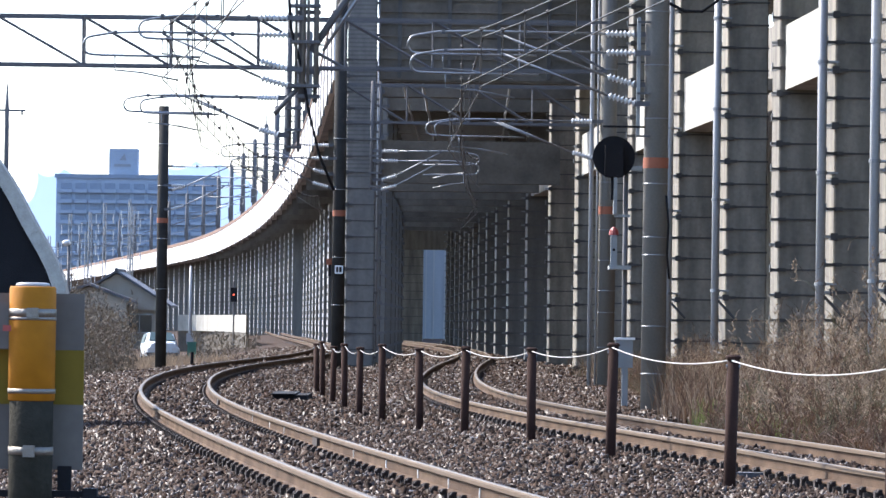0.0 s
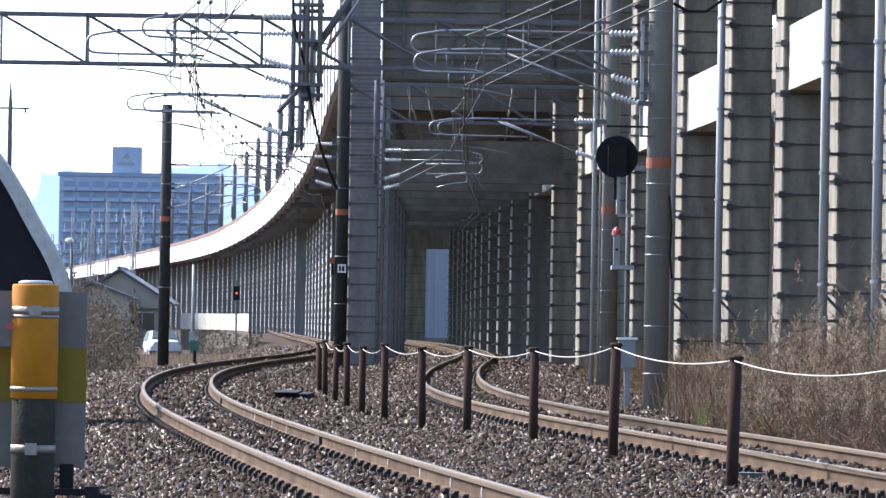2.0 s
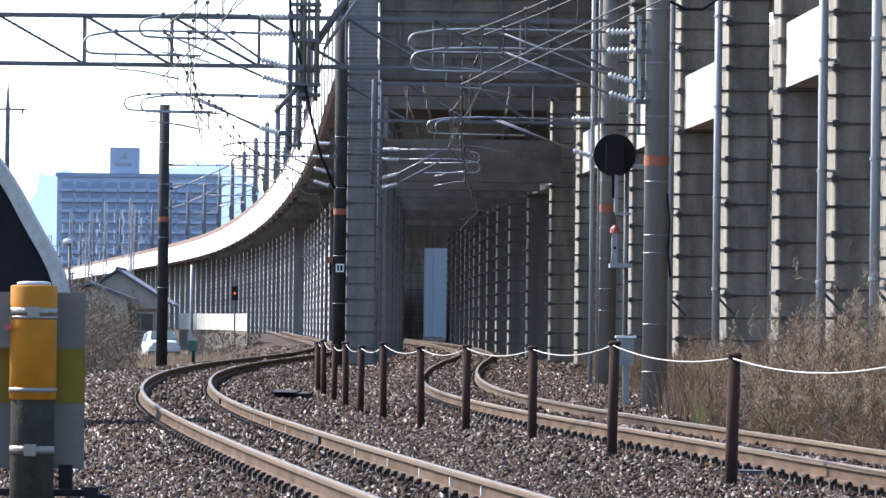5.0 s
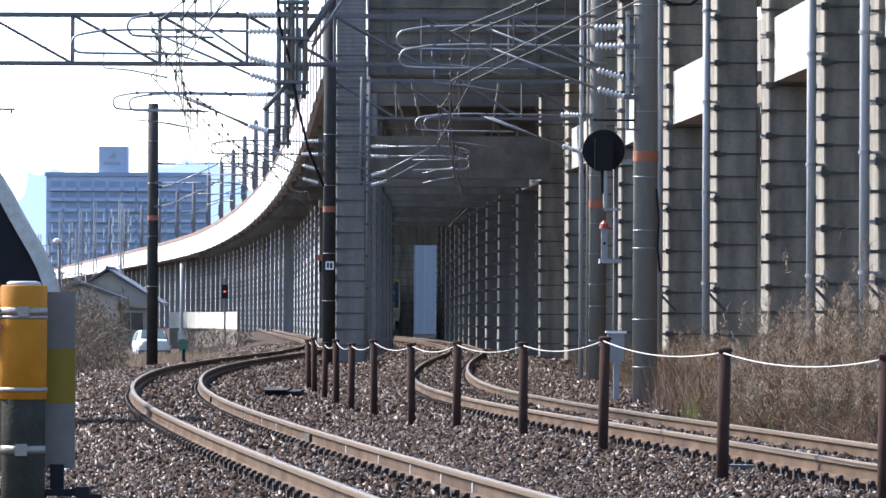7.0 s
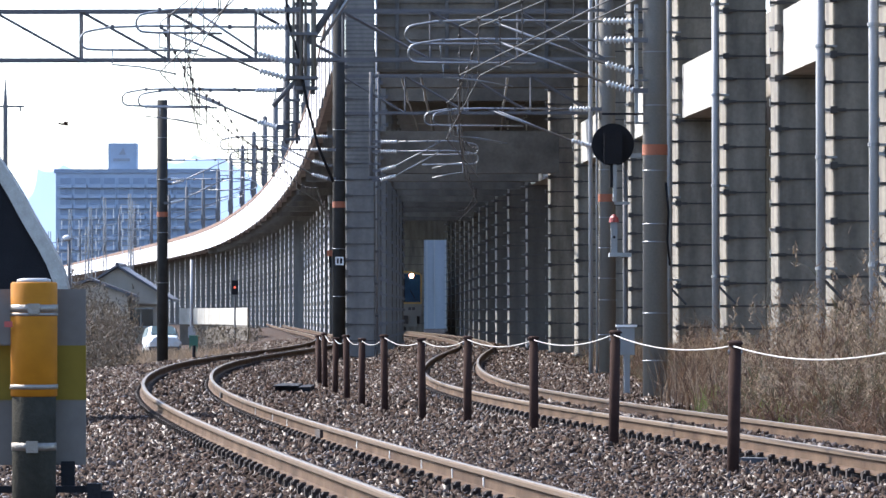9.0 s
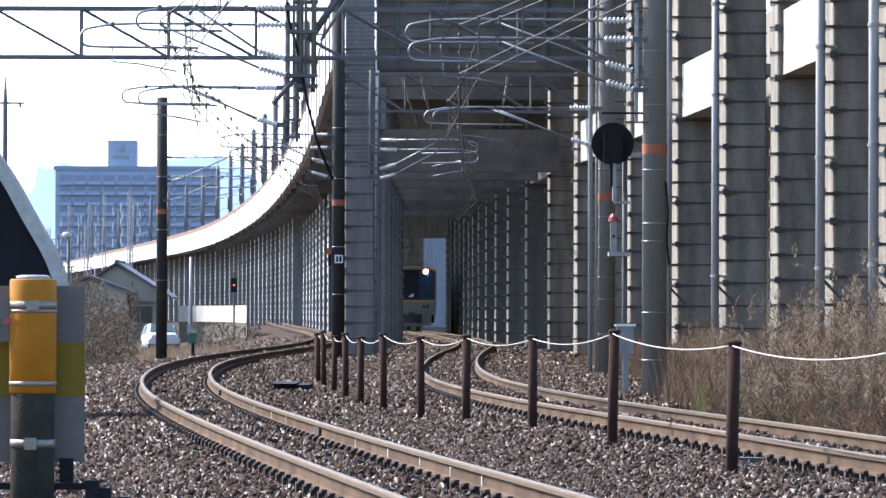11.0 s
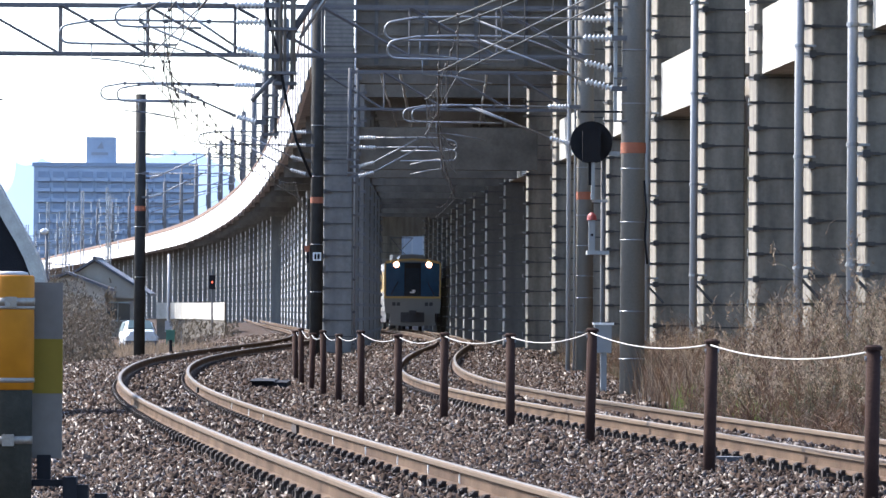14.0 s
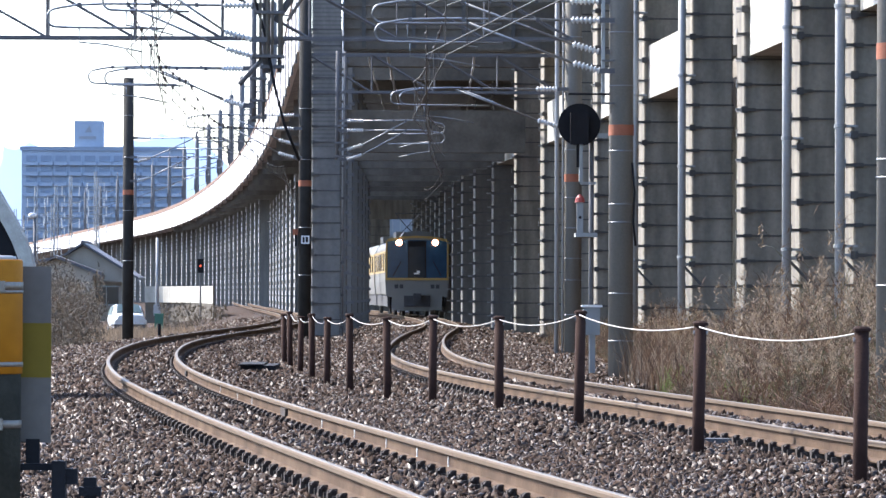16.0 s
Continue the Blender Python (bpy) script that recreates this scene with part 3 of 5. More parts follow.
    # retaining wall behind the right-hand columns
    thing("wall_east", "grey concrete wall behind the viaduct columns", "wall", kind="structure", geo=Geo().sweep(frames_of(ROWR, np.arange(58, 330, 6.0), 9.2), [(0, -0.6), (0.4, -0.6), (0.4, 12.6), (0, 12.6)]), material=M_CONC)
    # far pier and the pale wall beyond the viaduct
    big = column_meshes(1.5, z0, z1)
    jg = Geo()
    z = z0 + 0.35
    while z < z1 - 0.2:
        jg.add([(p[0], p[1], p[2] + z) for p in big[1].v], big[1].f)
        z += 0.6
    build_column((big[0], jg.mesh("steel_hoops", M_HOOP), None), -2.2, 335, 0, z0, z1, None, "viaduct_pier", "broad grey concrete pier with dark hoops")
    thing("far_building", "building seen beyond the viaduct, hazed pale blue", "building", m=pose(0, 430, 0))
    fb = bpy.data.objects["far_building"]
    part("wall", Geo().box(-4.5, 4.5, 0, 6, -0.5, 14.0), M_PALE, fb)
    for x in (-1.6, -0.9, 0.1):
        part("downpipe", Geo().box(x - 0.06, x + 0.06, -0.12, -0.01, -0.5, 13.5), M_PIPE, fb)
    part("eave", Geo().box(-4.8, 4.8, -0.4, 0.0, 8.6, 8.9), M_PIPE, fb)


def drain_pipe(x, y, z1):
    ob = thing("drain_pipe", "grey plastic drain pipe down a viaduct column", "pipe", "drain pipes", m=pose(x, y, 0))
    part("pipe", Geo().tube([(0, 0, -0.5), (0, 0, z1)], 0.085, 12), M_PIPE, ob, smooth=True)
    for z in (1.9, 3.9, 5.9, 7.9):
        part("bracket", Geo().tube([(0, 0, z - 0.03), (0, 0, z + 0.03)], 0.105, 12).box(0.0, 0.3, 0.0, 0.3, z - 0.02, z + 0.02), M_GALV, ob)
    part("stay", Geo().tube([(0.0, 0.0, 1.75), (0.42, -0.15, 1.3)], 0.03, 6), M_HOOP, ob)


# ---- fence ----
POSTS = [(3.17, 33.0, 0.88), (2.39, 38.9, 0.878), (1.7, 47.2, 0.934), (1.01, 53.0, 0.848), (0.28, 57.8, 0.828), (-0.29, 62.0, 0.784), (-0.86, 67.6, 0.8), (-1.26, 71.5, 0.73), (-1.59, 76.5, 0.757), (-1.94, 83.0, 0.68), (-2.24, 88, 0.74), (-2.48, 93, 0.68), (-2.63, 98, 0.65), (-2.78, 103, 0.63)]  # x, y, top


def build_fence():
    body = Geo().tube([(0, 0, -0.5), (0, 0, 1.12)], 0.052, 10).mesh("post_body", M_POST, True)
    cap = Geo().tube([(0, 0, 1.12), (0, 0, 1.14), (0, 0, 1.155)], [0.066, 0.066, 0.045], 10).mesh("post_cap", M_POST)
    eye = Geo().tube([(-0.06, 0, 1.06), (0.06, 0, 1.06)], 0.018, 6).mesh("eye_bolt", M_GALV)
    r = random.Random(5)
    tops = []
    for x, y, top in POSTS:
        dz = top - 0.845
        ob = thing("fence_post", "dark rust-brown round steel fence post in ballast", "fence post", "fence posts", m=pose(x, y, -0.31 + dz, r.uniform(-1, 1), r.uniform(-1.2, 1.2)))
        part("post_body", body, None, ob)
        part("post_cap", cap, None, ob)
        part("eye_bolt", eye, None, ob)
        tops.append(Vector((x, y, 0.8 + dz)))
    for a, b in zip(tops, tops[1:]):
        pts = []
        for i in range(15):
            u = i / 14
            p = a.lerp(b, u)
            p.z -= 0.085 * 4 * u * (1 - u)
            pts.append(p)
        thing("fence_rope", "thin white rope sagging between two fence posts", "rope", "fence ropes", geo=Geo().tube(pts, 0.0065, 6), material=M_ROPE, smooth=True)


def build_trackside():
    t = thing("cable_cover", "low dark cable cover box on the ballast", "cable cover", m=pose(-2.7, 84.5, -0.36))
    part("box", Geo().box(-0.3, 0.32, -1.4, 1.4, 0, 0.16), M_DARK, t)
    part("lid", Geo().box(-0.34, 0.1, -1.5, 1.5, 0.162, 0.185), M_DARK, t)
    t = thing("cable_trough", "pale concrete cable trough across the ballast", "cable trough", m=pose(-1.7, 78.2, -0.37))
    part("trough", Geo().box(-0.65, 0.8, -0.2, 0.2, 0, 0.06), M_CONCW, t)
    for x, y, a, w in ((-0.25, 35.6, 12, 0.34), (-2.75, 63, 20, 0.4), (2.76, 41.2, -8, 0.16)):
        t = thing("cable_plank", "short weathered grey board lying on the ballast", "board", "boards", m=pose(x, y, -0.2, 0, 0, a))
        part("board", Geo().box(-w, w, -0.12, 0.12, -0.06, 0.035), M_UNDER, t)
    t = thing("track_stake", "short dark steel stake in the ballast", "stake", m=pose(-2.04, 30, -0.5))
    part("stake", Geo().box(-0.04, 0.04, -0.04, 0.04, 0, 0.42).box(-0.07, 0.07, -0.05, 0.05, 0.3, 0.36), M_DARK, t)
    rail_y = [33.2, 35.1, 37.2, 39.7, 42.7, 51.5, 54.0, 57.5]
    mark = Geo().box(-0.004, 0.004, -0.012, 0.012, -0.125, -0.055).mesh("paint_mark", M_WHITE)
    t = thing("rail_joint", "dark bolted fishplate joint on the rail", "rail joint", m=pose(0, 0, 0))
    for y in (46.8, 68.5):
        x, fy, _, cx, cy = frames_of(LEFT, [y], 0.566)[0]
        part("fishplate", Geo().box(-0.04, 0.04, -0.3, 0.3, -0.13, -0.05, pose(x, fy, 0, 0, 0, math.degrees(math.atan2(cy, cx)))), M_CLIP, t)
    t = thing("rail_marks", "thin white paint marks on the rail web", "paint marks", m=pose(0, 0, 0))
    for y in rail_y:
        x, fy, _, cx, cy = frames_of(LEFT, [y], 0.566 - 0.014)[0]
        part("paint_mark", mark, None, t, m=pose(x, fy, 0, 0, 0, math.degrees(math.atan2(cy, cx))))


# ---- poles, portals and overhead line ----
def pole(x, y, z1, r, material, name, label, band=None, bands=()):
    ob = thing(name, label, "pole", "overhead line poles", m=pose(x, y, 0))
    part("shaft", Geo().tube([(0, 0, -0.7), (0, 0, z1)], [r, r * 0.93], 20), material, ob, smooth=True)
    if band:
        part("marker_band", Geo().tube([(0, 0, band - 0.09), (0, 0, band + 0.09)], r + 0.004, 20, False), M_ORANGE, ob, "faded orange band", smooth=True)
    for z in bands:
        part("steel_band", Geo().tube([(0, 0, z - 0.009), (0, 0, z + 0.009)], r + 0.006, 20), M_GALV, ob, "galvanised strap", smooth=True)
    return ob


def insulator(g, a, b, n=7):
    a, b = Vector(a), Vector(b)
    pts, rs = [a], [0.025]
    for i in range(n):
        for u, rr in ((0.1, 0.03), (0.3, 0.064), (0.5, 0.064), (0.8, 0.03)):
            pts.append(a.lerp(b, (i + u) / n))
            rs.append(rr)
    pts.append(b)
    rs.append(0.025)
    g.tube(pts, rs, 10)


def cantilever(parent, x0, y, z, reach):
    """A bracket arm on a pole or drop post, from x0 (in the parent's space) out to x0 + reach: tubes, registration arm and insulators."""
    s = 1 if reach > 0 else -1
    L = abs(reach)
    top = Geo().tube([(s * 0.6, 0, 0), (s * L * 0.7, 0, 0.02), (s * (L - 0.5), 0, 0.0), (s * (L - 0.2), 0, -0.05)] + [(s * (L - 0.14 + 0.14 * math.sin(k * math.pi / 8)), 0, -0.215 + 0.15 * math.cos(k * math.pi / 8)) for k in range(9)] + [(s * (L - 0.35), 0, -0.375), (s * L * 0.45, 0, -0.39)], 0.021, 8)
    ob = part("bracket_arm", top, M_GALV, parent, "galvanised bent bracket tube", smooth=True, m=pose(x0, y, z))
    for z0, z1, e in ((0, 0, 0.62), (-0.85, -0.72, 0.58)):
        ins = Geo()
        insulator(ins, (s * 0.12, 0, z0), (s * e, 0, z1))
        part("insulator", ins, M_INSUL, ob, "white ribbed porcelain insulator", smooth=True)
        part("hinge", Geo().box(min(-s * 0.12, s * 0.14), max(-s * 0.12, s * 0.14), -0.05, 0.05, z0 - 0.04, z0 + 0.04), M_STEEL, ob)
    part("raking_tube", Geo().tube([(s * 0.55, 0, -0.73), (s * L * 0.62, 0, -0.02)], 0.021, 8), M_GALV, ob, smooth=True)
    part("registration_arm", Geo().tube([(s * L * 0.85, 0, -0.38), (s * L * 0.85, 0, -0.62), (s * L * 0.72, 0, -0.66), (s * L * 0.55, 0, -0.78)], 0.016, 6), M_GALV, ob, smooth=True)
    for u in (0.3, 0.5, 0.62, 0.85):
        part("clamp", Geo().box(s * L * u - 0.03, s * L * u + 0.03, -0.035, 0.035, -0.035, 0.04), M_STEEL, ob)
    return ob


def truss(y, x0, x1, z0, z1, label):
    ob = thing("portal_beam", label, "portal beam", "portal beams", m=pose(0, y, 0))
    for dy in (-0.3, 0.3):
        for z in (z0, z1):
            part("chord", Geo().box(x0, x1, dy - 0.035, dy + 0.035, z - 0.035, z + 0.035), M_STEEL, ob)
    n = max(2, round((x1 - x0) / 2.01))
    w = (x1 - x0) / n
    for i in range(n):
        for dy in (-0.3, 0.3):
            a = x0 + i * w
            part("web_bar", Geo().tube([(a, dy, z1), (a + w, dy, z0)], 0.028, 4), M_STEEL, ob)
            part("web_post", Geo().tube([(a, dy, z0), (a, dy, z1)], 0.026, 4), M_STEEL, ob)
        part("cross_bar", Geo().tube([(x0 + i * w, -0.3, z0), (x0 + i * w + w, 0.3, z0)], 0.02, 4), M_STEEL, ob)


def drop_post(x, y, za, zb, r=0.06):
    ob = thing("drop_post", "grey steel drop post hanging from the portal beam", "post", "drop posts", m=pose(x, y, 0))
    part("tube", Geo().tube([(0, 0, za), (0, 0, zb)], r, 10), M_STEEL, ob, smooth=True)
    part("tube", Geo().tube([(0.22, 0, za), (0.22, 0, zb)], r * 0.6, 8), M_STEEL, ob, smooth=True)
    for z in (za + 0.1, za + 0.5, za + 1.0, za + 1.5):
        part("bracket", Geo().box(-0.1, 0.3, -0.08, 0.08, z - 0.03, z + 0.03), M_STEEL, ob)
    return ob


def wires(curve, supports, group):
    """Messenger, contact wire and droppers between supports (y, sideways)."""
    for (ya, oa), (yb, ob_) in zip(supports, supports[1:]):
        mess, cont, drops = [], [], []
        n = 16
        for i in range(n + 1):
            u = i / n
            y = ya + (yb - ya) * u
            x = (curve(ya) + oa) * (1 - u) + (curve(yb) + ob_) * u
            zm = (5.95 if yb < 140 else 5.62) - 0.3 * 4 * u * (1 - u)
            mess.append((x, y, zm))
            cont.append((x, y, 5.12))
            if 0 < i < n and i % 2:
                drops.append(Geo().tube([(x, y, 5.12), (x, y, zm)], 0.009, 4).tube([(x, y, zm - 0.035), (x, y, zm - 0.015), (x, y, zm + 0.015), (x, y, zm + 0.035)], [0.012, 0.032, 0.032, 0.012], 8))
        ob = thing("overhead_wire", "dark contact wire hung by droppers from a messenger wire", "overhead wire", group)
        part("messenger_wire", Geo().tube(mess, 0.012, 5), M_WIRE, ob, smooth=True)
        part("contact_wire", Geo().tube(cont, 0.011, 5), M_WIRE, ob, smooth=True)
        for d in drops:
            part("dropper", d, M_WIRE, ob)


def build_overhead():
    pa = pole(3.55, 79, 13, 0.21, M_POLE, "overhead_line_pole", "grey spun concrete pole with faded orange band", 3.85, (0.3, 1.1, 2.3, 2.6, 3.5, 4.6, 5.5, 6.4))
    part("hinge_post", Geo().box(-0.34, -0.28, -0.08, 0.02, 4.3, 6.3), M_GALV, pa)
    part("hinge_plate", Geo().box(-0.34, -0.12, -0.22, -0.16, 4.28, 4.31), M_STEEL, pa)
    part("hinge_plate", Geo().box(-0.34, -0.12, -0.22, -0.16, 5.0, 5.03), M_STEEL, pa)
    part("hinge_plate", Geo().box(-0.34, -0.12, -0.22, -0.16, 6.2, 6.23), M_STEEL, pa)
    part("switch_rod", Geo().tube([(-0.9, -0.2, 4.45), (-0.2, -0.2, 4.45)], 0.02, 6), M_DARK, pa)
    part("pole_cable", Geo().tube([(0.18, -0.16, 3.3), (0.22, -0.16, 2.8), (0.2, -0.16, 2.3), (0.24, -0.14, 1.9)], 0.018, 6), M_DARK, pa, smooth=True)
    part("pole_cable", Geo().tube([(0.2, 0, 6.55), (0.45, 0, 6.42), (0.75, 0, 6.42), (1.0, 0, 6.6), (1.2, 0, 6.9)], 0.03, 6), M_DARK, pa, smooth=True)
    pole(5.38, 52, 13, 0.21, M_POLE, "overhead_line_pole", "grey spun concrete pole in the weeds with orange band", 3.8, (1.2, 2.4, 2.6, 4.6))
    pb = pole(3.75, 108, 12, 0.2, M_POLE, "overhead_line_pole", "grey concrete pole beside the signal with orange band", 3.75, (0.6, 1.4, 1.9, 2.6, 3.3, 4.4, 5.2, 7.0))
    pc = pole(-3.1, 138, 11.5, 0.19, M_POLEDARK, "overhead_line_pole", "dark concrete pole beside a strapped viaduct column", 4.3, (1.6, 3.0, 5.0, 6.5))
    pd = pole(-10.1, 168, 8.75, 0.2, M_POLEDARK, "overhead_line_pole", "dark concrete pole at the track edge with orange band", 4.65, (2.2, 4.0, 5.9, 7.4))
    part("conduit", Geo().tube([(-0.38, -0.1, -0.5), (-0.38, -0.1, 11.5)], 0.05, 8), M_PIPE, pb, smooth=True)
    part("conduit", Geo().tube([(-0.24, -0.1, -0.5), (-0.24, -0.1, 11.5)], 0.025, 8), M_PIPE, pb, smooth=True)
    plate = part("number_plate", Geo().box(-0.1, 0.14, -0.23, -0.215, 2.52, 2.76), M_WHITE, pc, "white plate with dark figures")
    part("plate_figure", Geo().box(-0.06, 0.0, -0.235, -0.23, 2.56, 2.72).box(0.03, 0.1, -0.235, -0.23, 2.56, 2.72), M_DARK, plate)
    # Plain orange box on the pole's left, not a lamp; dark piece below
    part("orange_box", Geo().box(-0.36, -0.2, -0.12, 0.1, 2.78, 2.96), M_ORANGE, pc, "small orange box")
    part("box_bracket", Geo().box(-0.3, -0.22, -0.08, 0.05, 2.45, 2.78), M_DARK, pc)
    part("small_plate", Geo().box(0.2, 0.28, -0.2, -0.18, 2.15, 2.38), M_PANEL, pc)
    pole(-14.2, 108, 9, 0.2, M_POLE, "overhead_line_pole", "grey concrete portal pole beside the tracks")
    pole(-12.5, 78, 9, 0.2, M_POLE, "overhead_line_pole", "grey concrete portal pole beside the tracks")
    truss(108, -14.39, 3.7, 6.94, 8.06, "grey steel lattice portal beam across both tracks")
    truss(138.3, -3.0, 4.4, 7.0, 8.1, "grey steel lattice portal beam under the viaduct")
    truss(78.3, -12.4, 3.5, 7.2, 8.3, "grey steel lattice portal beam across both tracks")
    da = drop_post(-2.4, 78, 4.75, 8.4)
    for dx, r in ((-0.1, 0.025), (0.02, 0.03), (0.1, 0.025), (0.24, 0.04)):
        part("tube", Geo().tube([(dx, -0.12, 5.0), (dx, -0.12, 8.4)], r, 8), M_POLE, da, smooth=True)
    for z in (5.02, 5.75, 6.35, 6.7):
        part("clamp_plate", Geo().box(-0.2, 0.3, -0.2, 0.1, z - 0.025, z + 0.025), M_STEEL, da)
    part("strut", Geo().tube([(0.15, -0.05, 5.6), (1.25, 0.1, 7.3)], 0.06, 8), M_STEEL, da, smooth=True)
    part("strut", Geo().tube([(0.35, -0.15, 5.6), (1.4, 0.1, 7.3)], 0.03, 8), M_GALV, da, smooth=True)
    part("strut", Geo().tube([(-0.05, -0.05, 5.0), (-0.45, -0.05, 4.55)], 0.04, 8), M_STEEL, da, smooth=True)
    part("hanging_cable", Geo().tube([(-0.25, -0.1, 6.9), (-0.2, -0.1, 6.0), (0.0, -0.1, 5.3), (0.12, -0.1, 4.6), (0.3, -0.1, 3.9), (0.55, 0.1, 3.3)], 0.025, 6), M_DARK, da, smooth=True)
    db = drop_post(-3.6, 107.7, 5.0, 8.2)
    dc = drop_post(-2.15, 138, 5.0, 8.2)
    for post, x0, dy, z, reach in ((pa, -0.25, 0, 6.02, -3.95), (pa, -0.25, -0.4, 5.68, -3.9), (pb, -0.25, 0, 5.8, -3.95), (pb, -0.25, -0.4, 5.78, -3.75), (dc, 0.15, 0, 6.15, 3.0), (dc, 0.15, -0.4, 5.85, 3.0),
                                   (da, -0.1, 0, 5.87, -3.55), (da, -0.1, -0.4, 6.13, -2.6), (db, -0.1, 0, 6.25, -3.7), (db, -0.1, -0.4, 6.2, -3.3), (pc, -0.2, 0, 6.3, -3.3), (pc, -0.2, -0.4, 5.9, -3.0), (pd, 0.2, 0, 6.6, 3.4), (pd, 0.2, -0.4, 5.9, 3.2)):
        cantilever(post, x0, dy, z, reach)
    wires(RIGHT, [(30, 0.2), (79, -0.1), (108, 0.15), (138, -0.1), (170, 0.1), (205, 0)], "overhead wires")
    wires(RIGHT, [(30, 0.5), (79, 0.25), (108, -0.15), (138, 0.3)], "overhead wires")
    wires(LEFT, [(30, -0.2), (78, 0.1), (108, -0.2), (138, 0.1), (168, 0), (205, 0), (245, 0.1), (300, 0)], "overhead wires")
    wires(LEFT, [(30, 0.6), (78, -0.3), (108, 0.3), (138, -0.3)], "overhead wires")


# ---- signal by the right-hand track ----
def build_signal():
    ob = thing("railway_signal", "black round signal seen from behind on a grey mast", "signal", m=pose(2.95, 82, 0))
    part("backboard", Geo().tube([(0, -0.02, 4.05), (0, 0.02, 4.05)], 0.37, 40), M_DARK, ob)
    part("lamp_housing", Geo().box(-0.16, 0.16, -0.22, -0.02, 3.7, 4.25).box(-0.05, 0.05, -0.1, 0.0, 3.3, 3.7), M_DARK, ob)
    part("mast", Geo().tube([(0.22, 0.1, -0.5), (0.22, 0.1, 3.9)], 0.045, 10), M_STEEL, ob, smooth=True)
    part("bracket", Geo().box(-0.02, 0.5, 0.02, 0.08, 3.82, 3.9).box(0.0, 0.06, -0.16, 0.1, 3.05, 3.85), M_GALV, ob)
    part("ladder_rail", Geo().box(0.02, 0.3, 0.0, 0.05, 3.0, 3.05), M_GALV, ob)
    tb = part("telephone_box", Geo().box(-0.055, 0.055, -0.56, -0.44, 2.15, 2.68), M_CABINET, ob, "white box with red cap")
    part("cap", Geo().tube([(0, -0.5, 2.68), (0, -0.5, 2.76), (0, -0.5, 2.82)], [0.09, 0.075, 0.02], 10), M_RED, tb, "red cap")
    part("dial", Geo().tube([(0, -0.562, 2.42), (0, -0.575, 2.42)], 0.025, 10), M_DARK, tb)
    part("shelf", Geo().box(-0.08, 0.3, -0.6, 0.1, 2.08, 2.15), M_GALV, ob)
    cb = thing("signal_cabinet", "small pale grey equipment cabinet on a leg", "cabinet", m=pose(3.12, 81, 0))
    part("body", Geo().box(-0.13, 0.16, -0.1, 0.1, 0.38, 0.86), M_CABINET, cb)
    part("roof", Geo().box(-0.16, 0.2, -0.13, 0.13, 0.86, 0.9), M_WHITE, cb)
    part("leg", Geo().box(-0.02, 0.08, -0.05, 0.05, -0.5, 0.38), M_CABINET, cb)


# ---- crossing marker close to the camera ----
def build_marker():
    ob = thing("crossing_marker", "grey striped panel and steel pole with orange-yellow sleeve", "marker post", m=pose(-2.1, 24, 0))
    part("pole", Geo().tube([(0, 0, -0.5), (0, 0, 1.25)], 0.112, 28), M_POSTPAINT, ob, smooth=True)
    part("sleeve", Geo().tube([(0, 0, 0.685), (0, 0, 0.69), (0, 0, 1.262), (0, 0, 1.27)], [0.112, 0.12, 0.12, 0.112], 32), M_YELLOW, ob, "orange-yellow reflective sleeve", smooth=True)
    part("top_cap", Geo().tube([(0, 0, 1.27), (0, 0, 1.285), (0, 0, 1.29)], [0.09, 0.085, 0.06], 24), M_PIPE, ob, smooth=True)
    for z, h in ((1.135, 0.02), (1.105, 0.008), (0.735, 0.012), (0.43, 0.02)):
        part("strap", Geo().tube([(0, 0, z - h), (0, 0, z + h)], 0.1235 if z > 0.6 else 0.116, 28), M_STRAP, ob, "stainless strap", smooth=True)
    part("buckle", Geo().box(-0.02, 0.04, -0.135, -0.11, 1.11, 1.16), M_STRAP, ob)
    part("buckle", Geo().box(-0.03, 0.03, -0.13, -0.11, 0.4, 0.46), M_STRAP, ob)
    panel = part("panel", Geo().box(-0.28, 0.255, 0.13, 0.145, 0.33, 1.235), M_PANEL, ob, "grey enamel panel")
    part("yellow_band", Geo().box(-0.281, 0.256, 0.126, 0.149, 0.665, 0.945), M_PANELY, panel, "faded yellow band")
    part("bracket", Geo().box(0.13, 0.2, 0.1, 0.13, 0.22, 0.35).box(-0.3, 0.3, 0.06, 0.1, 0.19, 0.225).box(0.27, 0.34, 0.0, 0.12, -0.1, 0.24).box(0.32, 0.4, 0.02, 0.1, 0.12, 0.2), M_DARK, ob)
    part("reflector", Geo().box(-0.14, -0.1, -0.125, -0.1, 1.04, 1.07), M_RED, ob, "small red reflector")
    part("side_plate", Geo().box(-0.3, -0.11, -0.02, 0.0, 0.95, 1.19), M_PANEL, ob)


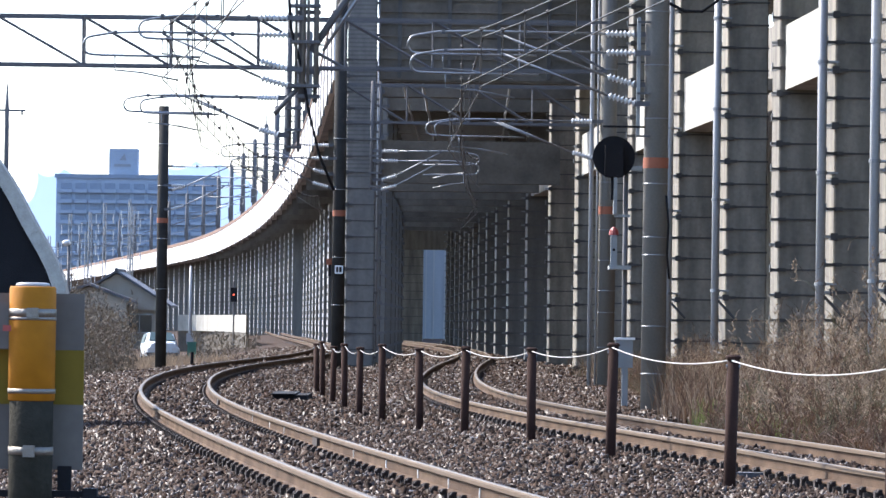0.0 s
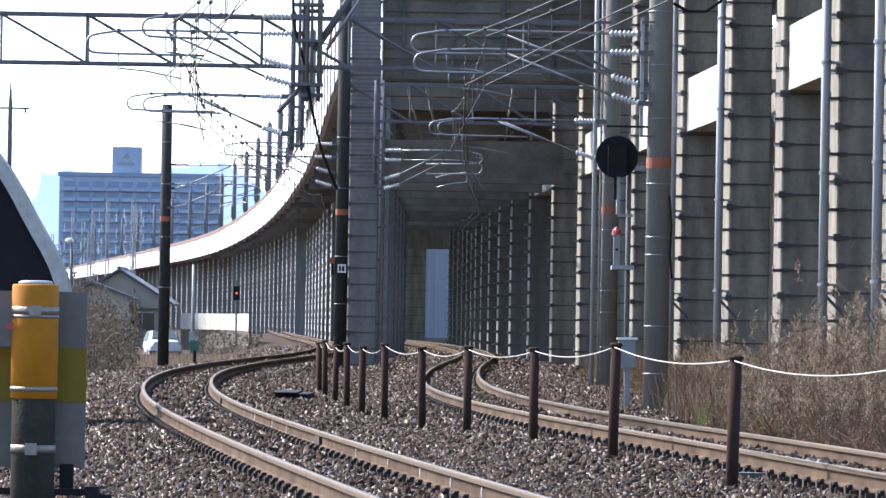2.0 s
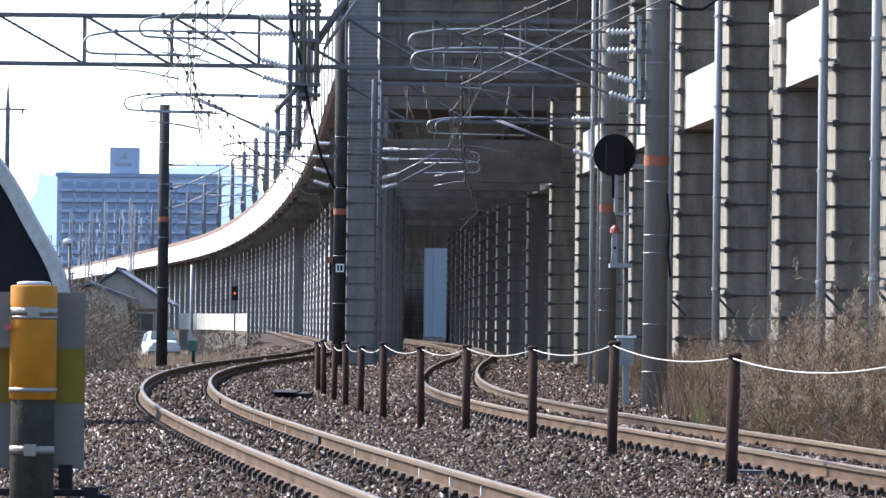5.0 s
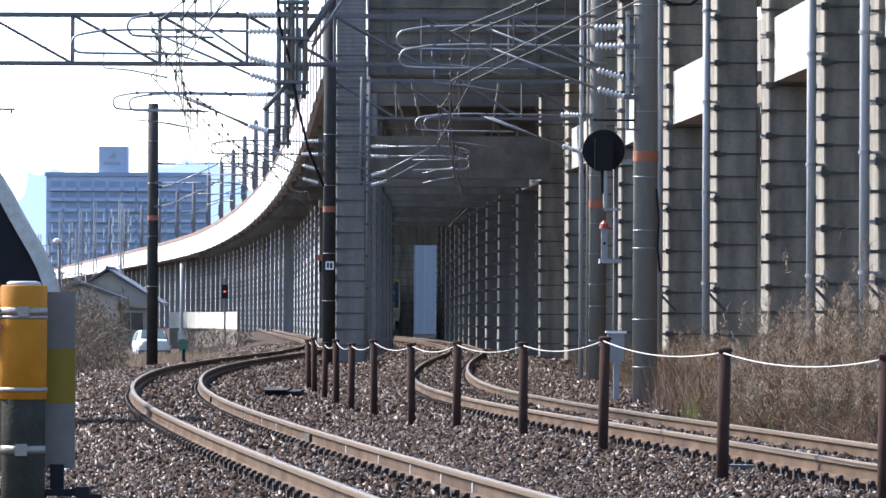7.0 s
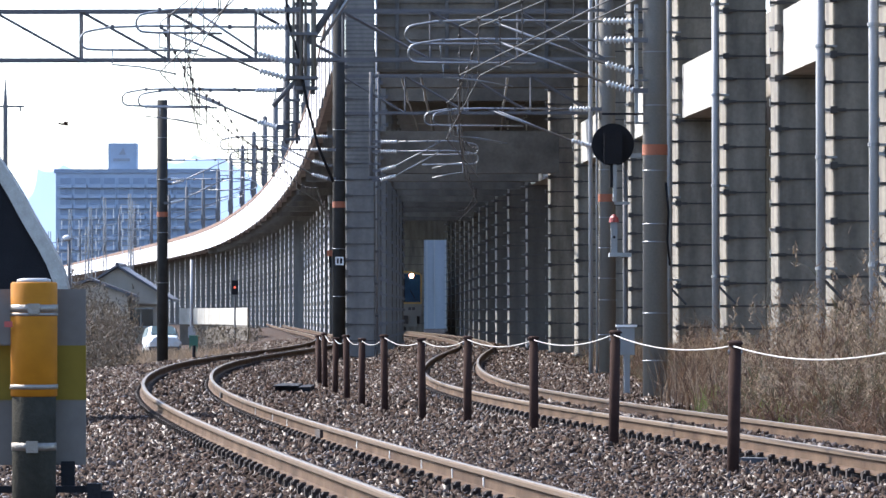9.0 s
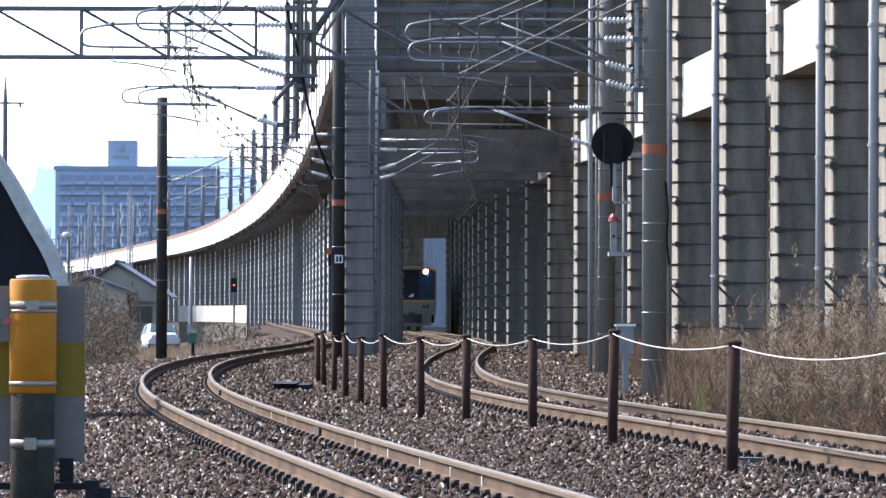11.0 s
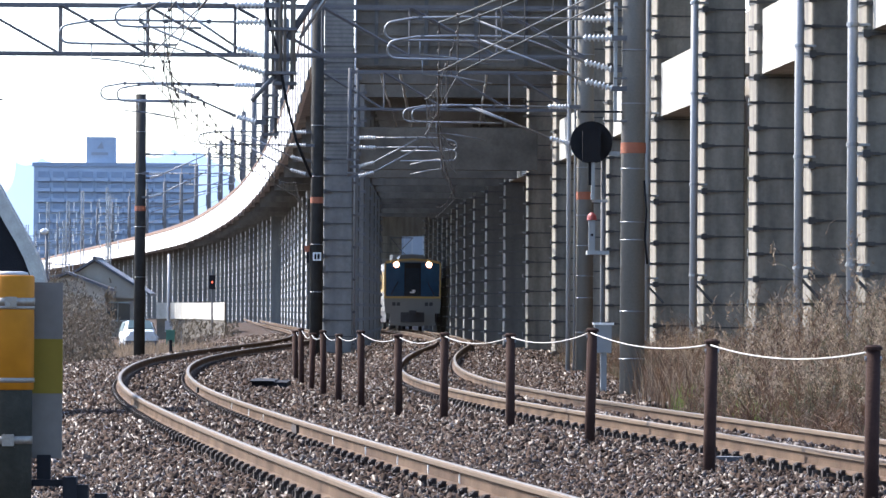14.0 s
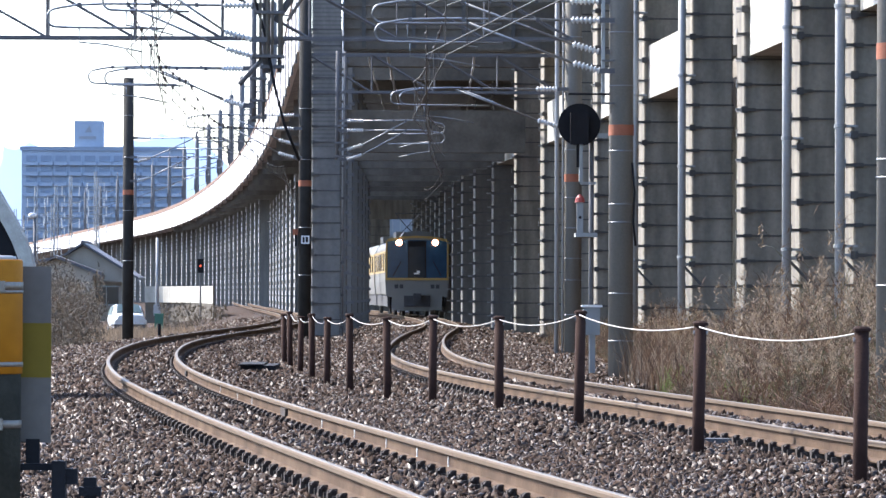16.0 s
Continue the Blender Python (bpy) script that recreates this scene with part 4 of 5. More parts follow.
# ---- steel girder end at the left ----
def build_girder():
    ob = thing("bridge_girder", "dark riveted steel girder end with curved grey flange", "girder", m=pose(0, 60, 0))
    arc = spline([(-0.4, -4.82), (0.5, -4.8), (1.0, -4.78), (1.47, -4.82), (1.99, -5.03), (2.36, -5.25), (2.75, -5.46), (3.08, -5.68), (3.6, -6.15), (4.0, -6.7)])
    pts = [(arc(4.0 - 4.4 * i / 20), 4.0 - 4.4 * i / 20) for i in range(21)]
    w, fl = Geo(), Geo()
    vs = [(x, 0, z) for x, z in pts] + [(x, 0.03, z) for x, z in pts]
    n = len(pts)
    w.add(vs + [(-9, 0, -0.4), (-9, 0, 4.0), (-9, 0.03, -0.4), (-9, 0.03, 4.0)], [tuple([2 * n, 2 * n + 1] + list(range(n))), tuple([2 * n + 2, 2 * n + 3] + list(range(n, 2 * n)))])
    part("web_plate", w, M_GREEND, ob, "dark steel web plate")
    out = []
    for i, (x, z) in enumerate(pts):
        a, b = pts[max(i - 1, 0)], pts[min(i + 1, n - 1)]
        d = Vector((b[0] - a[0], b[1] - a[1])).normalized()
        nn = Vector((d.y, -d.x)) * -1
        out.append((x + nn.x * 0.0, z + nn.y * 0.0, x - nn.x * 0.17, z - nn.y * 0.17))
    vs = []
    for a, b, c, d in out:
        vs += [(a, -0.05, b), (c, -0.05, d), (a, 0.4, b), (c, 0.4, d)]
    fs = []
    for i in range(n - 1):
        k, q = 4 * i, 4 * i + 4
        fs += [(k, k + 1, q + 1, q), (k, k + 2, q + 2, q), (k + 1, k + 3, q + 3, q + 1)]
    fl.add(vs, fs)
    flange = part("flange", fl, M_FLANGE, ob, "grey curved flange with bolt heads")
    bolt = Geo().tube([(0, -0.075, 0), (0, -0.045, 0)], 0.014, 6).mesh("bolt", M_FLANGE)
    for i in range(2 * n - 2):
        u = i / 2
        k = int(u)
        f = u - k
        for w_ in (0.25, 0.75):
            A = [out[k][j] * (1 - f) + out[min(k + 1, n - 1)][j] * f for j in range(4)]
            part("bolt", bolt, None, flange, m=Matrix.Translation((A[0] * (1 - w_) + A[2] * w_, 0, A[1] * (1 - w_) + A[3] * w_)))


# ---- vegetation ----
def blades(g, rng, x, y, z, h, lean, n=3, w=0.012):
    pts = []
    ax = rng.uniform(0, 2 * math.pi)
    for i in range(n + 1):
        u = i / n
        pts.append((x + math.cos(ax) * lean * u * u, y + math.sin(ax) * lean * u * u, z + h * u * (1 - 0.15 * u)))
    px = rng.uniform(0, math.pi)
    cx, cy = math.cos(px) * w, math.sin(px) * w * 0.4
    vs, fs = [], []
    for i, p in enumerate(pts):
        k = 1 - 0.75 * i / n
        vs += [(p[0] - cx * k, p[1] - cy * k, p[2]), (p[0] + cx * k, p[1] + cy * k, p[2])]
    for i in range(n):
        fs.append((2 * i, 2 * i + 1, 2 * i + 3, 2 * i + 2))
    g.add(vs, fs)
    return pts[-1]


def build_weeds():
    rng = random.Random(11)
    g_dry, g_olive, p, gr, stalk = Geo(), Geo(), Geo(), Geo(), Geo()
    for i in range(21000):
        y = rng.uniform(46, 112)
        lo = RIGHT(y) + 1.85 + 0.45 * noise.noise((y * 0.2, 1, 1))
        hi = ROWR(y) - 0.3
        if y > 60:
            lo += min(2.1, (y - 60) * 0.15)
        if y > 74 and rng.random() < 0.5:
            continue
        x = lo + (hi - lo) * rng.random() ** 1.2
        if noise.noise((x * 1.7, y * 0.55, 9)) < -0.12 + 0.3 * (rng.random() - 0.5):
            continue
        t = min(1, (x - lo) / 1.6)
        g = g_olive if noise.noise((x * 0.8, y * 0.25, 3)) + rng.uniform(-0.5, 0.5) > 0.28 else rng.choice((g_dry, g_dry, stalk))
        clump = 0.65 + 0.6 * noise.noise((x * 0.9, y * 0.35, 5))
        h = (0.38 + 1.95 * t) * max(0.25, clump) * rng.uniform(0.6, 1.2)
        if y > 70:
            h *= 0.62
        tip = blades(g, rng, x, y, -0.36, h, rng.uniform(0.05, 0.6) * h, 4, rng.uniform(0.004, 0.009))
        for _ in range(6):
            u = rng.uniform(0.25, 1.0)
            bx, by, bz = x + (tip[0] - x) * u * u, y + (tip[1] - y) * u * u, -0.36 + h * u * 0.9
            blades(g, rng, bx, by, bz, rng.uniform(-0.12, 0.3), rng.uniform(0.08, 0.4), 2, rng.uniform(0.003, 0.009))
        for _ in range(3):  # withered leaves along the stem
            u = rng.uniform(0.1, 0.9)
            bx, by, bz = x + (tip[0] - x) * u * u + rng.gauss(0, 0.07), y + (tip[1] - y) * u * u + rng.gauss(0, 0.07), -0.36 + h * u * 0.9
            blades(rng.choice((stalk, stalk, g_dry, p)), rng, bx, by, bz, rng.uniform(-0.08, 0.06), rng.uniform(0.03, 0.12), 2, rng.uniform(0.008, 0.022))
        if h > 0.7 and rng.random() < 0.5:
            for _ in range(22):
                blades(p, rng, tip[0] + rng.uniform(-0.04, 0.04), tip[1] + rng.uniform(-0.04, 0.04), tip[2] - rng.uniform(-0.02, 0.28), rng.uniform(-0.02, 0.09), rng.uniform(0.01, 0.09), 2, rng.uniform(0.005, 0.016))
    for _ in range(600):
        cx, cy = rng.choice(((3.75, 70.5), (3.6, 73), (4.0, 67), (4.3, 64)))
        x, y = cx + rng.gauss(0, 0.16), cy + rng.gauss(0, 0.9)
        blades(rng.choice((p, g_dry, g_dry)), rng, x, y, -0.36, rng.uniform(0.3, 1.15), rng.uniform(0.05, 0.5), 4, rng.uniform(0.004, 0.01))
    for y0 in (92.5, 103, 113.2, 119.8, 126.8):
        for _ in range(700):
            x, y = ROWR(y0) - 0.85 + rng.gauss(0, 0.5), y0 - 0.6 + rng.gauss(0, 0.5)
            h = rng.uniform(0.3, 1.1)
            tip = blades(rng.choice((g_dry, p, g_olive)), rng, x, y, -0.42, h, rng.uniform(0.05, 0.4), 4, rng.uniform(0.005, 0.01))
            blades(g_dry, rng, x, y, -0.42 + 0.5 * h, rng.uniform(0.1, 0.3), rng.uniform(0.08, 0.3), 2, 0.006)
    for cx, cy in ((4.2, 56.5), (4.05, 57.2), (3.75, 66), (3.3, 35.6), (3.36, 35.5)):
        near = cy < 40
        for _ in range(50 if near else 130):
            blades(gr, rng, cx + rng.gauss(0, 0.06 if near else 0.13), cy + rng.gauss(0, 0.2 if near else 0.5), -0.36, rng.uniform(0.08, 0.18 if near else 0.55), rng.uniform(0, 0.15), 3, 0.009)
    thing("dry_weeds", "tall dry brown weeds and grass beside the right-hand track", "weeds", kind="stuff", geo=g_dry, material=M_DRY)
    thing("faded_weeds", "faded olive-green grass among the dry weeds", "weeds", kind="stuff", geo=g_olive, material=M_OLIVE)
    thing("dead_stalks", "dark brown dead stalks and withered leaves among the weeds", "weeds", kind="stuff", geo=stalk, material=M_STALK)
    thing("seed_plumes", "pale fluffy seed heads on dry grass", "weeds", kind="stuff", geo=p, material=M_PLUME)
    thing("green_weeds", "small fresh green weeds at the ballast edge", "weeds", kind="stuff", geo=gr, material=M_GREEN)
    v = Geo()
    for i in range(24000):
        y = rng.uniform(118, 150)
        x = rng.uniform(-12.6, -8.7 - (y - 118) * 0.03)
        u = (x + 12.6) / 4.0
        h = 3.5 * (1 - 0.45 * u * u) * (0.8 + 0.45 * noise.noise((x * 1.5, y * 0.4, 2)))
        z = -0.95 + rng.random() ** 0.8 * h
        blades(v, rng, x, y, z, rng.uniform(-0.12, 0.2), rng.uniform(0.02, 0.2), 2, rng.uniform(0.01, 0.036))
    # Dark blades added in place of the shade at the brush's foot
    hb = Geo()
    for i in range(9000):
        y = rng.uniform(116, 140)
        x = rng.uniform(-12.8, -9.6)
        blades(hb, rng, x, y, -0.95 + rng.random() ** 1.6 * 1.9, rng.uniform(-0.12, 0.2), rng.uniform(0.02, 0.2), 2, rng.uniform(0.015, 0.04))
    thing("shade_undergrowth", "dark blades filling the shaded foot of the brush", "bush", kind="stuff", geo=hb, material=M_STALK)
    thing("dry_vines", "dry grey-brown vines and brush beside the house", "bush", kind="stuff", geo=v, material=M_VINE)


# ---- distance ----
def build_distance():
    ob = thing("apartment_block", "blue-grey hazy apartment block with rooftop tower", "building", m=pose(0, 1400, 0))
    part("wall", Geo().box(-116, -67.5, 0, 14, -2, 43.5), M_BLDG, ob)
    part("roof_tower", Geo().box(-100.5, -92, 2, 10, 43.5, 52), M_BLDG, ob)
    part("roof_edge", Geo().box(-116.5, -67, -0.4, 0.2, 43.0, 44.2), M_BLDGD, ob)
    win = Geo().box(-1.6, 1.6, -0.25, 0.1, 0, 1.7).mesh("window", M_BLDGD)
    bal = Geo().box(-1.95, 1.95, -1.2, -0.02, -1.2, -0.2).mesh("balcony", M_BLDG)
    for f in range(13):
        for i in range(11):
            m = Matrix.Translation((-113 + i * 4.35, -0.05, 2.6 + f * 3.1))
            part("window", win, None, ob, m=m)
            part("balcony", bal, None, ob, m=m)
    part("sign_shape", Geo().add([(-97.4, 1.9, 48.5), (-95.2, 1.9, 48.5), (-95.9, 1.9, 50.6), (-97.4, 1.8, 48.5), (-95.2, 1.8, 48.5), (-95.9, 1.8, 50.6)], [(0, 1, 2), (3, 4, 5), (0, 1, 4, 3), (1, 2, 5, 4), (2, 0, 3, 5)]), M_PALE, ob, "pale rooftop sign shape")
    part("sign_bar", Geo().box(-99, -94, 1.8, 1.98, 46.6, 47.4), M_PALE, ob)
    # hills
    g = Geo()
    xs = np.linspace(-1400, 1400, 120)
    for x in xs:
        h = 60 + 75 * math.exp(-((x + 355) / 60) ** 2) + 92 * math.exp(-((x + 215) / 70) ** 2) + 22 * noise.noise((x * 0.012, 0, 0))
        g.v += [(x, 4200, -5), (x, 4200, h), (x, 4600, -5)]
    for i in range(len(xs) - 1):
        g.f += [(3 * i, 3 * i + 3, 3 * i + 4, 3 * i + 1), (3 * i + 1, 3 * i + 4, 3 * i + 5, 3 * i + 2)]
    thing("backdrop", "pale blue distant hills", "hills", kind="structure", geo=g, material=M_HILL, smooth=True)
    # house
    h = thing("house", "small beige gabled house with dark tiled roof", "house", m=pose(-23.1, 330, -1.0))
    part("wall", Geo().box(-3.0, 3.2, 0, 7, 0, 3.4).add([(-3, 0, 3.4), (3.2, 0, 3.4), (0.1, 0, 5.3), (-3, 7, 3.4), (3.2, 7, 3.4), (0.1, 7, 5.3)], [(0, 1, 2), (3, 4, 5)]), M_STUCCO, h)
    for s in (-1, 1):
        part("roof", Geo().add([(0.1, -0.5, 5.55), (0.1, 7.5, 5.55), (0.1 + s * 3.9, 7.5, 3.1), (0.1 + s * 3.9, -0.5, 3.1), (0.1, -0.5, 5.38), (0.1, 7.5, 5.38), (0.1 + s * 3.9, 7.5, 2.93), (0.1 + s * 3.9, -0.5, 2.93)], [(0, 1, 2, 3), (4, 5, 6, 7), (0, 3, 7, 4), (1, 2, 6, 5), (2, 3, 7, 6)]), M_ROOF, h, "dark tiled roof slope")
    part("ridge", Geo().tube([(0.1, -0.55, 5.55), (0.1, 7.5, 5.55)], 0.14, 8), M_ROOF, h)
    wn_ = part("window", Geo().box(0.9, 2.6, -0.06, 0.02, 1.2, 2.4), M_GLASSD, h)
    part("window_frame", Geo().box(0.8, 2.7, -0.1, -0.05, 1.1, 1.2).box(0.8, 2.7, -0.1, -0.05, 2.4, 2.5).box(1.72, 1.78, -0.1, -0.05, 1.2, 2.4), M_GALV, wn_)
    for s in (-1, 1):
        xr = -1.6 + s * 3.2
        part("porch_roof", Geo().add([(-1.6, -3.2, 4.6), (-1.6, -0.6, 4.6), (xr, -0.6, 3.4), (xr, -3.2, 3.4), (-1.6, -3.2, 4.42), (-1.6, -0.6, 4.42), (xr, -0.6, 3.22), (xr, -3.2, 3.22)], [(0, 1, 2, 3), (4, 5, 6, 7), (0, 3, 7, 4), (1, 2, 6, 5), (2, 3, 7, 6)]), M_ROOF, h, "dark tiled lower roof slope")
    part("porch_wall", Geo().box(-4.4, 1.0, -2.7, -0.12, 0, 3.3).add([(-4.4, -2.7, 3.3), (1.0, -2.7, 3.3), (-1.6, -2.7, 4.35), (-4.4, -0.12, 3.3), (1.0, -0.12, 3.3), (-1.6, -0.12, 4.35)], [(0, 1, 2), (3, 4, 5)]), M_STUCCO, h)
    part("eave_board", Geo().box(-3.2, 3.5, -0.4, 0.0, 2.75, 2.9), M_STUCCO, h)
    # low white wall of the road bridge
    fr = []
    for i in range(15):
        u = i / 14
        a = math.radians(20 + 60 * u)
        fr.append((-18.2 + 6.1 * u ** 0.8, 322 - 34 * u * u, 0, math.cos(a * u), -math.sin(a * u)))
    thing("road_wall", "weathered white curved concrete wall beside the road", "wall", kind="structure", geo=Geo().sweep([(x, y, z, 0.3, 1.0) for x, y, z, _, _ in fr], [(0, 0.35), (0.3, 0.35), (0.3, 1.45), (0, 1.45)]), material=M_CONCW)
    # Added fill in a dark colour for the shaded openings below the parapet
    thing("road_wall", "dark wall filling the shaded openings under the road parapet", "wall", kind="structure", geo=Geo().sweep([(x, y + 0.5, z, 0.3, 1.0) for x, y, z, _, _ in fr], [(0, -1.2), (0.3, -1.2), (0.3, 0.346), (0, 0.346)]), material=M_SHADEBROWN)
    rng = random.Random(3)
    gg = Geo()
    for _ in range(5000):
        y = rng.uniform(172, 236)
        blades(gg, rng, rng.uniform(LEFT(y) - 11, LEFT(y) - 3.0), y, -1.1 + rng.uniform(0, 0.2), rng.uniform(0.2, 0.6), rng.uniform(0, 0.25), 2, rng.uniform(0.01, 0.03))
    sh = Geo()
    for _ in range(2600):
        x = rng.uniform(-14.0, -10.2)
        blades(sh, rng, x, 262 + rng.uniform(-3, 3), -1.2 + rng.random() ** 1.5 * 1.5, rng.uniform(-0.1, 0.3), rng.uniform(0.05, 0.3), 2, rng.uniform(0.015, 0.05))
    thing("road_shrubs", "dark leafless shrubs below the road wall", "bush", kind="stuff", geo=sh, material=M_VINE)
    thing("dry_grass", "pale dry grass below the embankment", "grass", kind="stuff", geo=gg, material=M_PLUME)
    # switchyard frames before the apartment block
    for k, (x, z) in enumerate(((-40.4, 10.5), (-39.0, 13.0), (-37.6, 13.4), (-36.6, 11.0), (-35.4, 14.2), (-33.4, 14.8), (-32.0, 13.6))):
        t = thing("switchyard_mast", "pale galvanised lattice mast of a substation", "mast", "switchyard masts", m=pose(x, 480 + 9 * (k % 3), -1))
        for dx in (-0.22, 0.22):
            part("leg", Geo().tube([(dx, 0, 0), (dx * 0.5, 0, z)], 0.06, 5), M_GALV, t)
        lat = Geo()
        for i in range(int(z / 0.8) - 1):
            a = -0.2 if i % 2 else 0.2
            lat.tube([(a * (1 - i * 0.4 / z), 0, i * 0.8), (-a * (1 - i * 0.4 / z), 0, i * 0.8 + 0.8)], 0.035, 4)
        part("lattice", lat, M_GALV, t, kind="stuff")
        for i in range(3):
            part("crossarm", Geo().box(-1.0, 1.0, -0.05, 0.05, z - 1.2 - 1.7 * i, z - 1.1 - 1.7 * i), M_GALV, t)
            for dx in (-0.9, 0.9):
                ins = Geo()
                insulator(ins, (dx, 0, z - 1.2 - 1.7 * i), (dx, 0, z - 2.2 - 1.7 * i), 5)
                part("insulator", ins, M_INSUL, t, smooth=True)
    t = thing("street_lamp", "grey road lamp pole beside the road wall", "street lamp", m=pose(-14.55, 270, -1.2))
    part("pole", Geo().tube([(0, 0, 0), (0, 0, 5.4)], [0.11, 0.08], 10), M_PIPE, t, smooth=True)
    part("switch_box", Geo().box(-0.2, 0.2, -0.16, 0.14, 0.9, 1.55), M_PIPE, t)
    t = thing("lamp_post", "dark lamp post with a round pale globe", "street lamp", m=pose(-20.0, 250, -1.2))
    part("pole", Geo().tube([(0, 0, 0), (0, 0, 6.2)], [0.12, 0.07], 10), M_STEEL, t, smooth=True)
    part("globe", Geo().tube([(-0.12, 0, 6.15), (-0.12, 0, 6.24), (-0.12, 0, 6.4), (-0.12, 0, 6.48)], [0.08, 0.22, 0.22, 0.08], 12), M_INSUL, t, smooth=True)
    t = thing("utility_box", "small green metal cabinet by the road wall", "cabinet", m=pose(-13.1, 245, -1.1))
    part("body", Geo().box(-0.22, 0.22, -0.2, 0.2, 0, 1.0), M_GREENBOX, t)
    part("lid", Geo().box(-0.25, 0.25, -0.23, 0.23, 1.0, 1.05), M_GREENBOX, t)
    # thin tall pole far left
    p = thing("utility_pole", "thin grey utility pole with crossarm", "pole", m=pose(-23.4, 250, 0))
    part("shaft", Geo().tube([(0, 0, -1.2), (0, 0, 12.2), (0, 0, 13.6)], [0.16, 0.12, 0.03], 8), M_STEEL, p, smooth=True)
    part("crossarm", Geo().box(-1.0, 1.0, -0.05, 0.05, 12.1, 12.2).box(0.75, 0.85, -0.05, 0.05, 11.9, 12.1), M_STEEL, p)
    # masts on the far viaduct
    y = 300.0
    k = 0
    while y < 1250:
        x = EDGE(y)
        mast = thing("viaduct_mast", "slim grey overhead line mast on the viaduct", "mast", "viaduct masts", m=pose(x + 0.9, y, 10.2))
        part("shaft", Geo().tube([(0, 0, 0), (0, 0, 9.4), (0, 0, 9.5), (0, 0, 10.8)], [0.27, 0.23, 0.06, 0.03], 8), M_STEEL, mast, smooth=True)
        arm = Geo().tube([(0.1, 0, 6.6), (3.4, 0, 6.9)], 0.05, 5).tube([(0.1, 0, 5.6), (3.2, 0, 6.7)], 0.05, 5).tube([(0, 0, 8.6), (1.6, 0, 8.6)], 0.06, 5).tube([(1.2, 0, 8.6), (1.2, 0, 8.0)], 0.05, 5)
        part("bracket_arm", arm, M_STEEL, mast)
        part("counterweight", Geo().box(-0.35, -0.1, -0.1, 0.1, 3.0, 4.4), M_STEEL, mast)
        y += 34 + 0.03 * (y - 300)
        k += 1
    for off, z in ((3.4, 15.3), (3.4, 16.9), (1.6, 18.8)):
        fr2 = [(a + 0.9, b, z, c, d) for a, b, _, c, d in frames_of(EDGE, np.arange(180, 1250, 15.0), off)]
        thing("viaduct_wire", "thin dark overhead wire along the far viaduct", "overhead wire", "viaduct wires", geo=Geo().tube([f[:3] for f in fr2], 0.03, 4), material=M_WIRE)


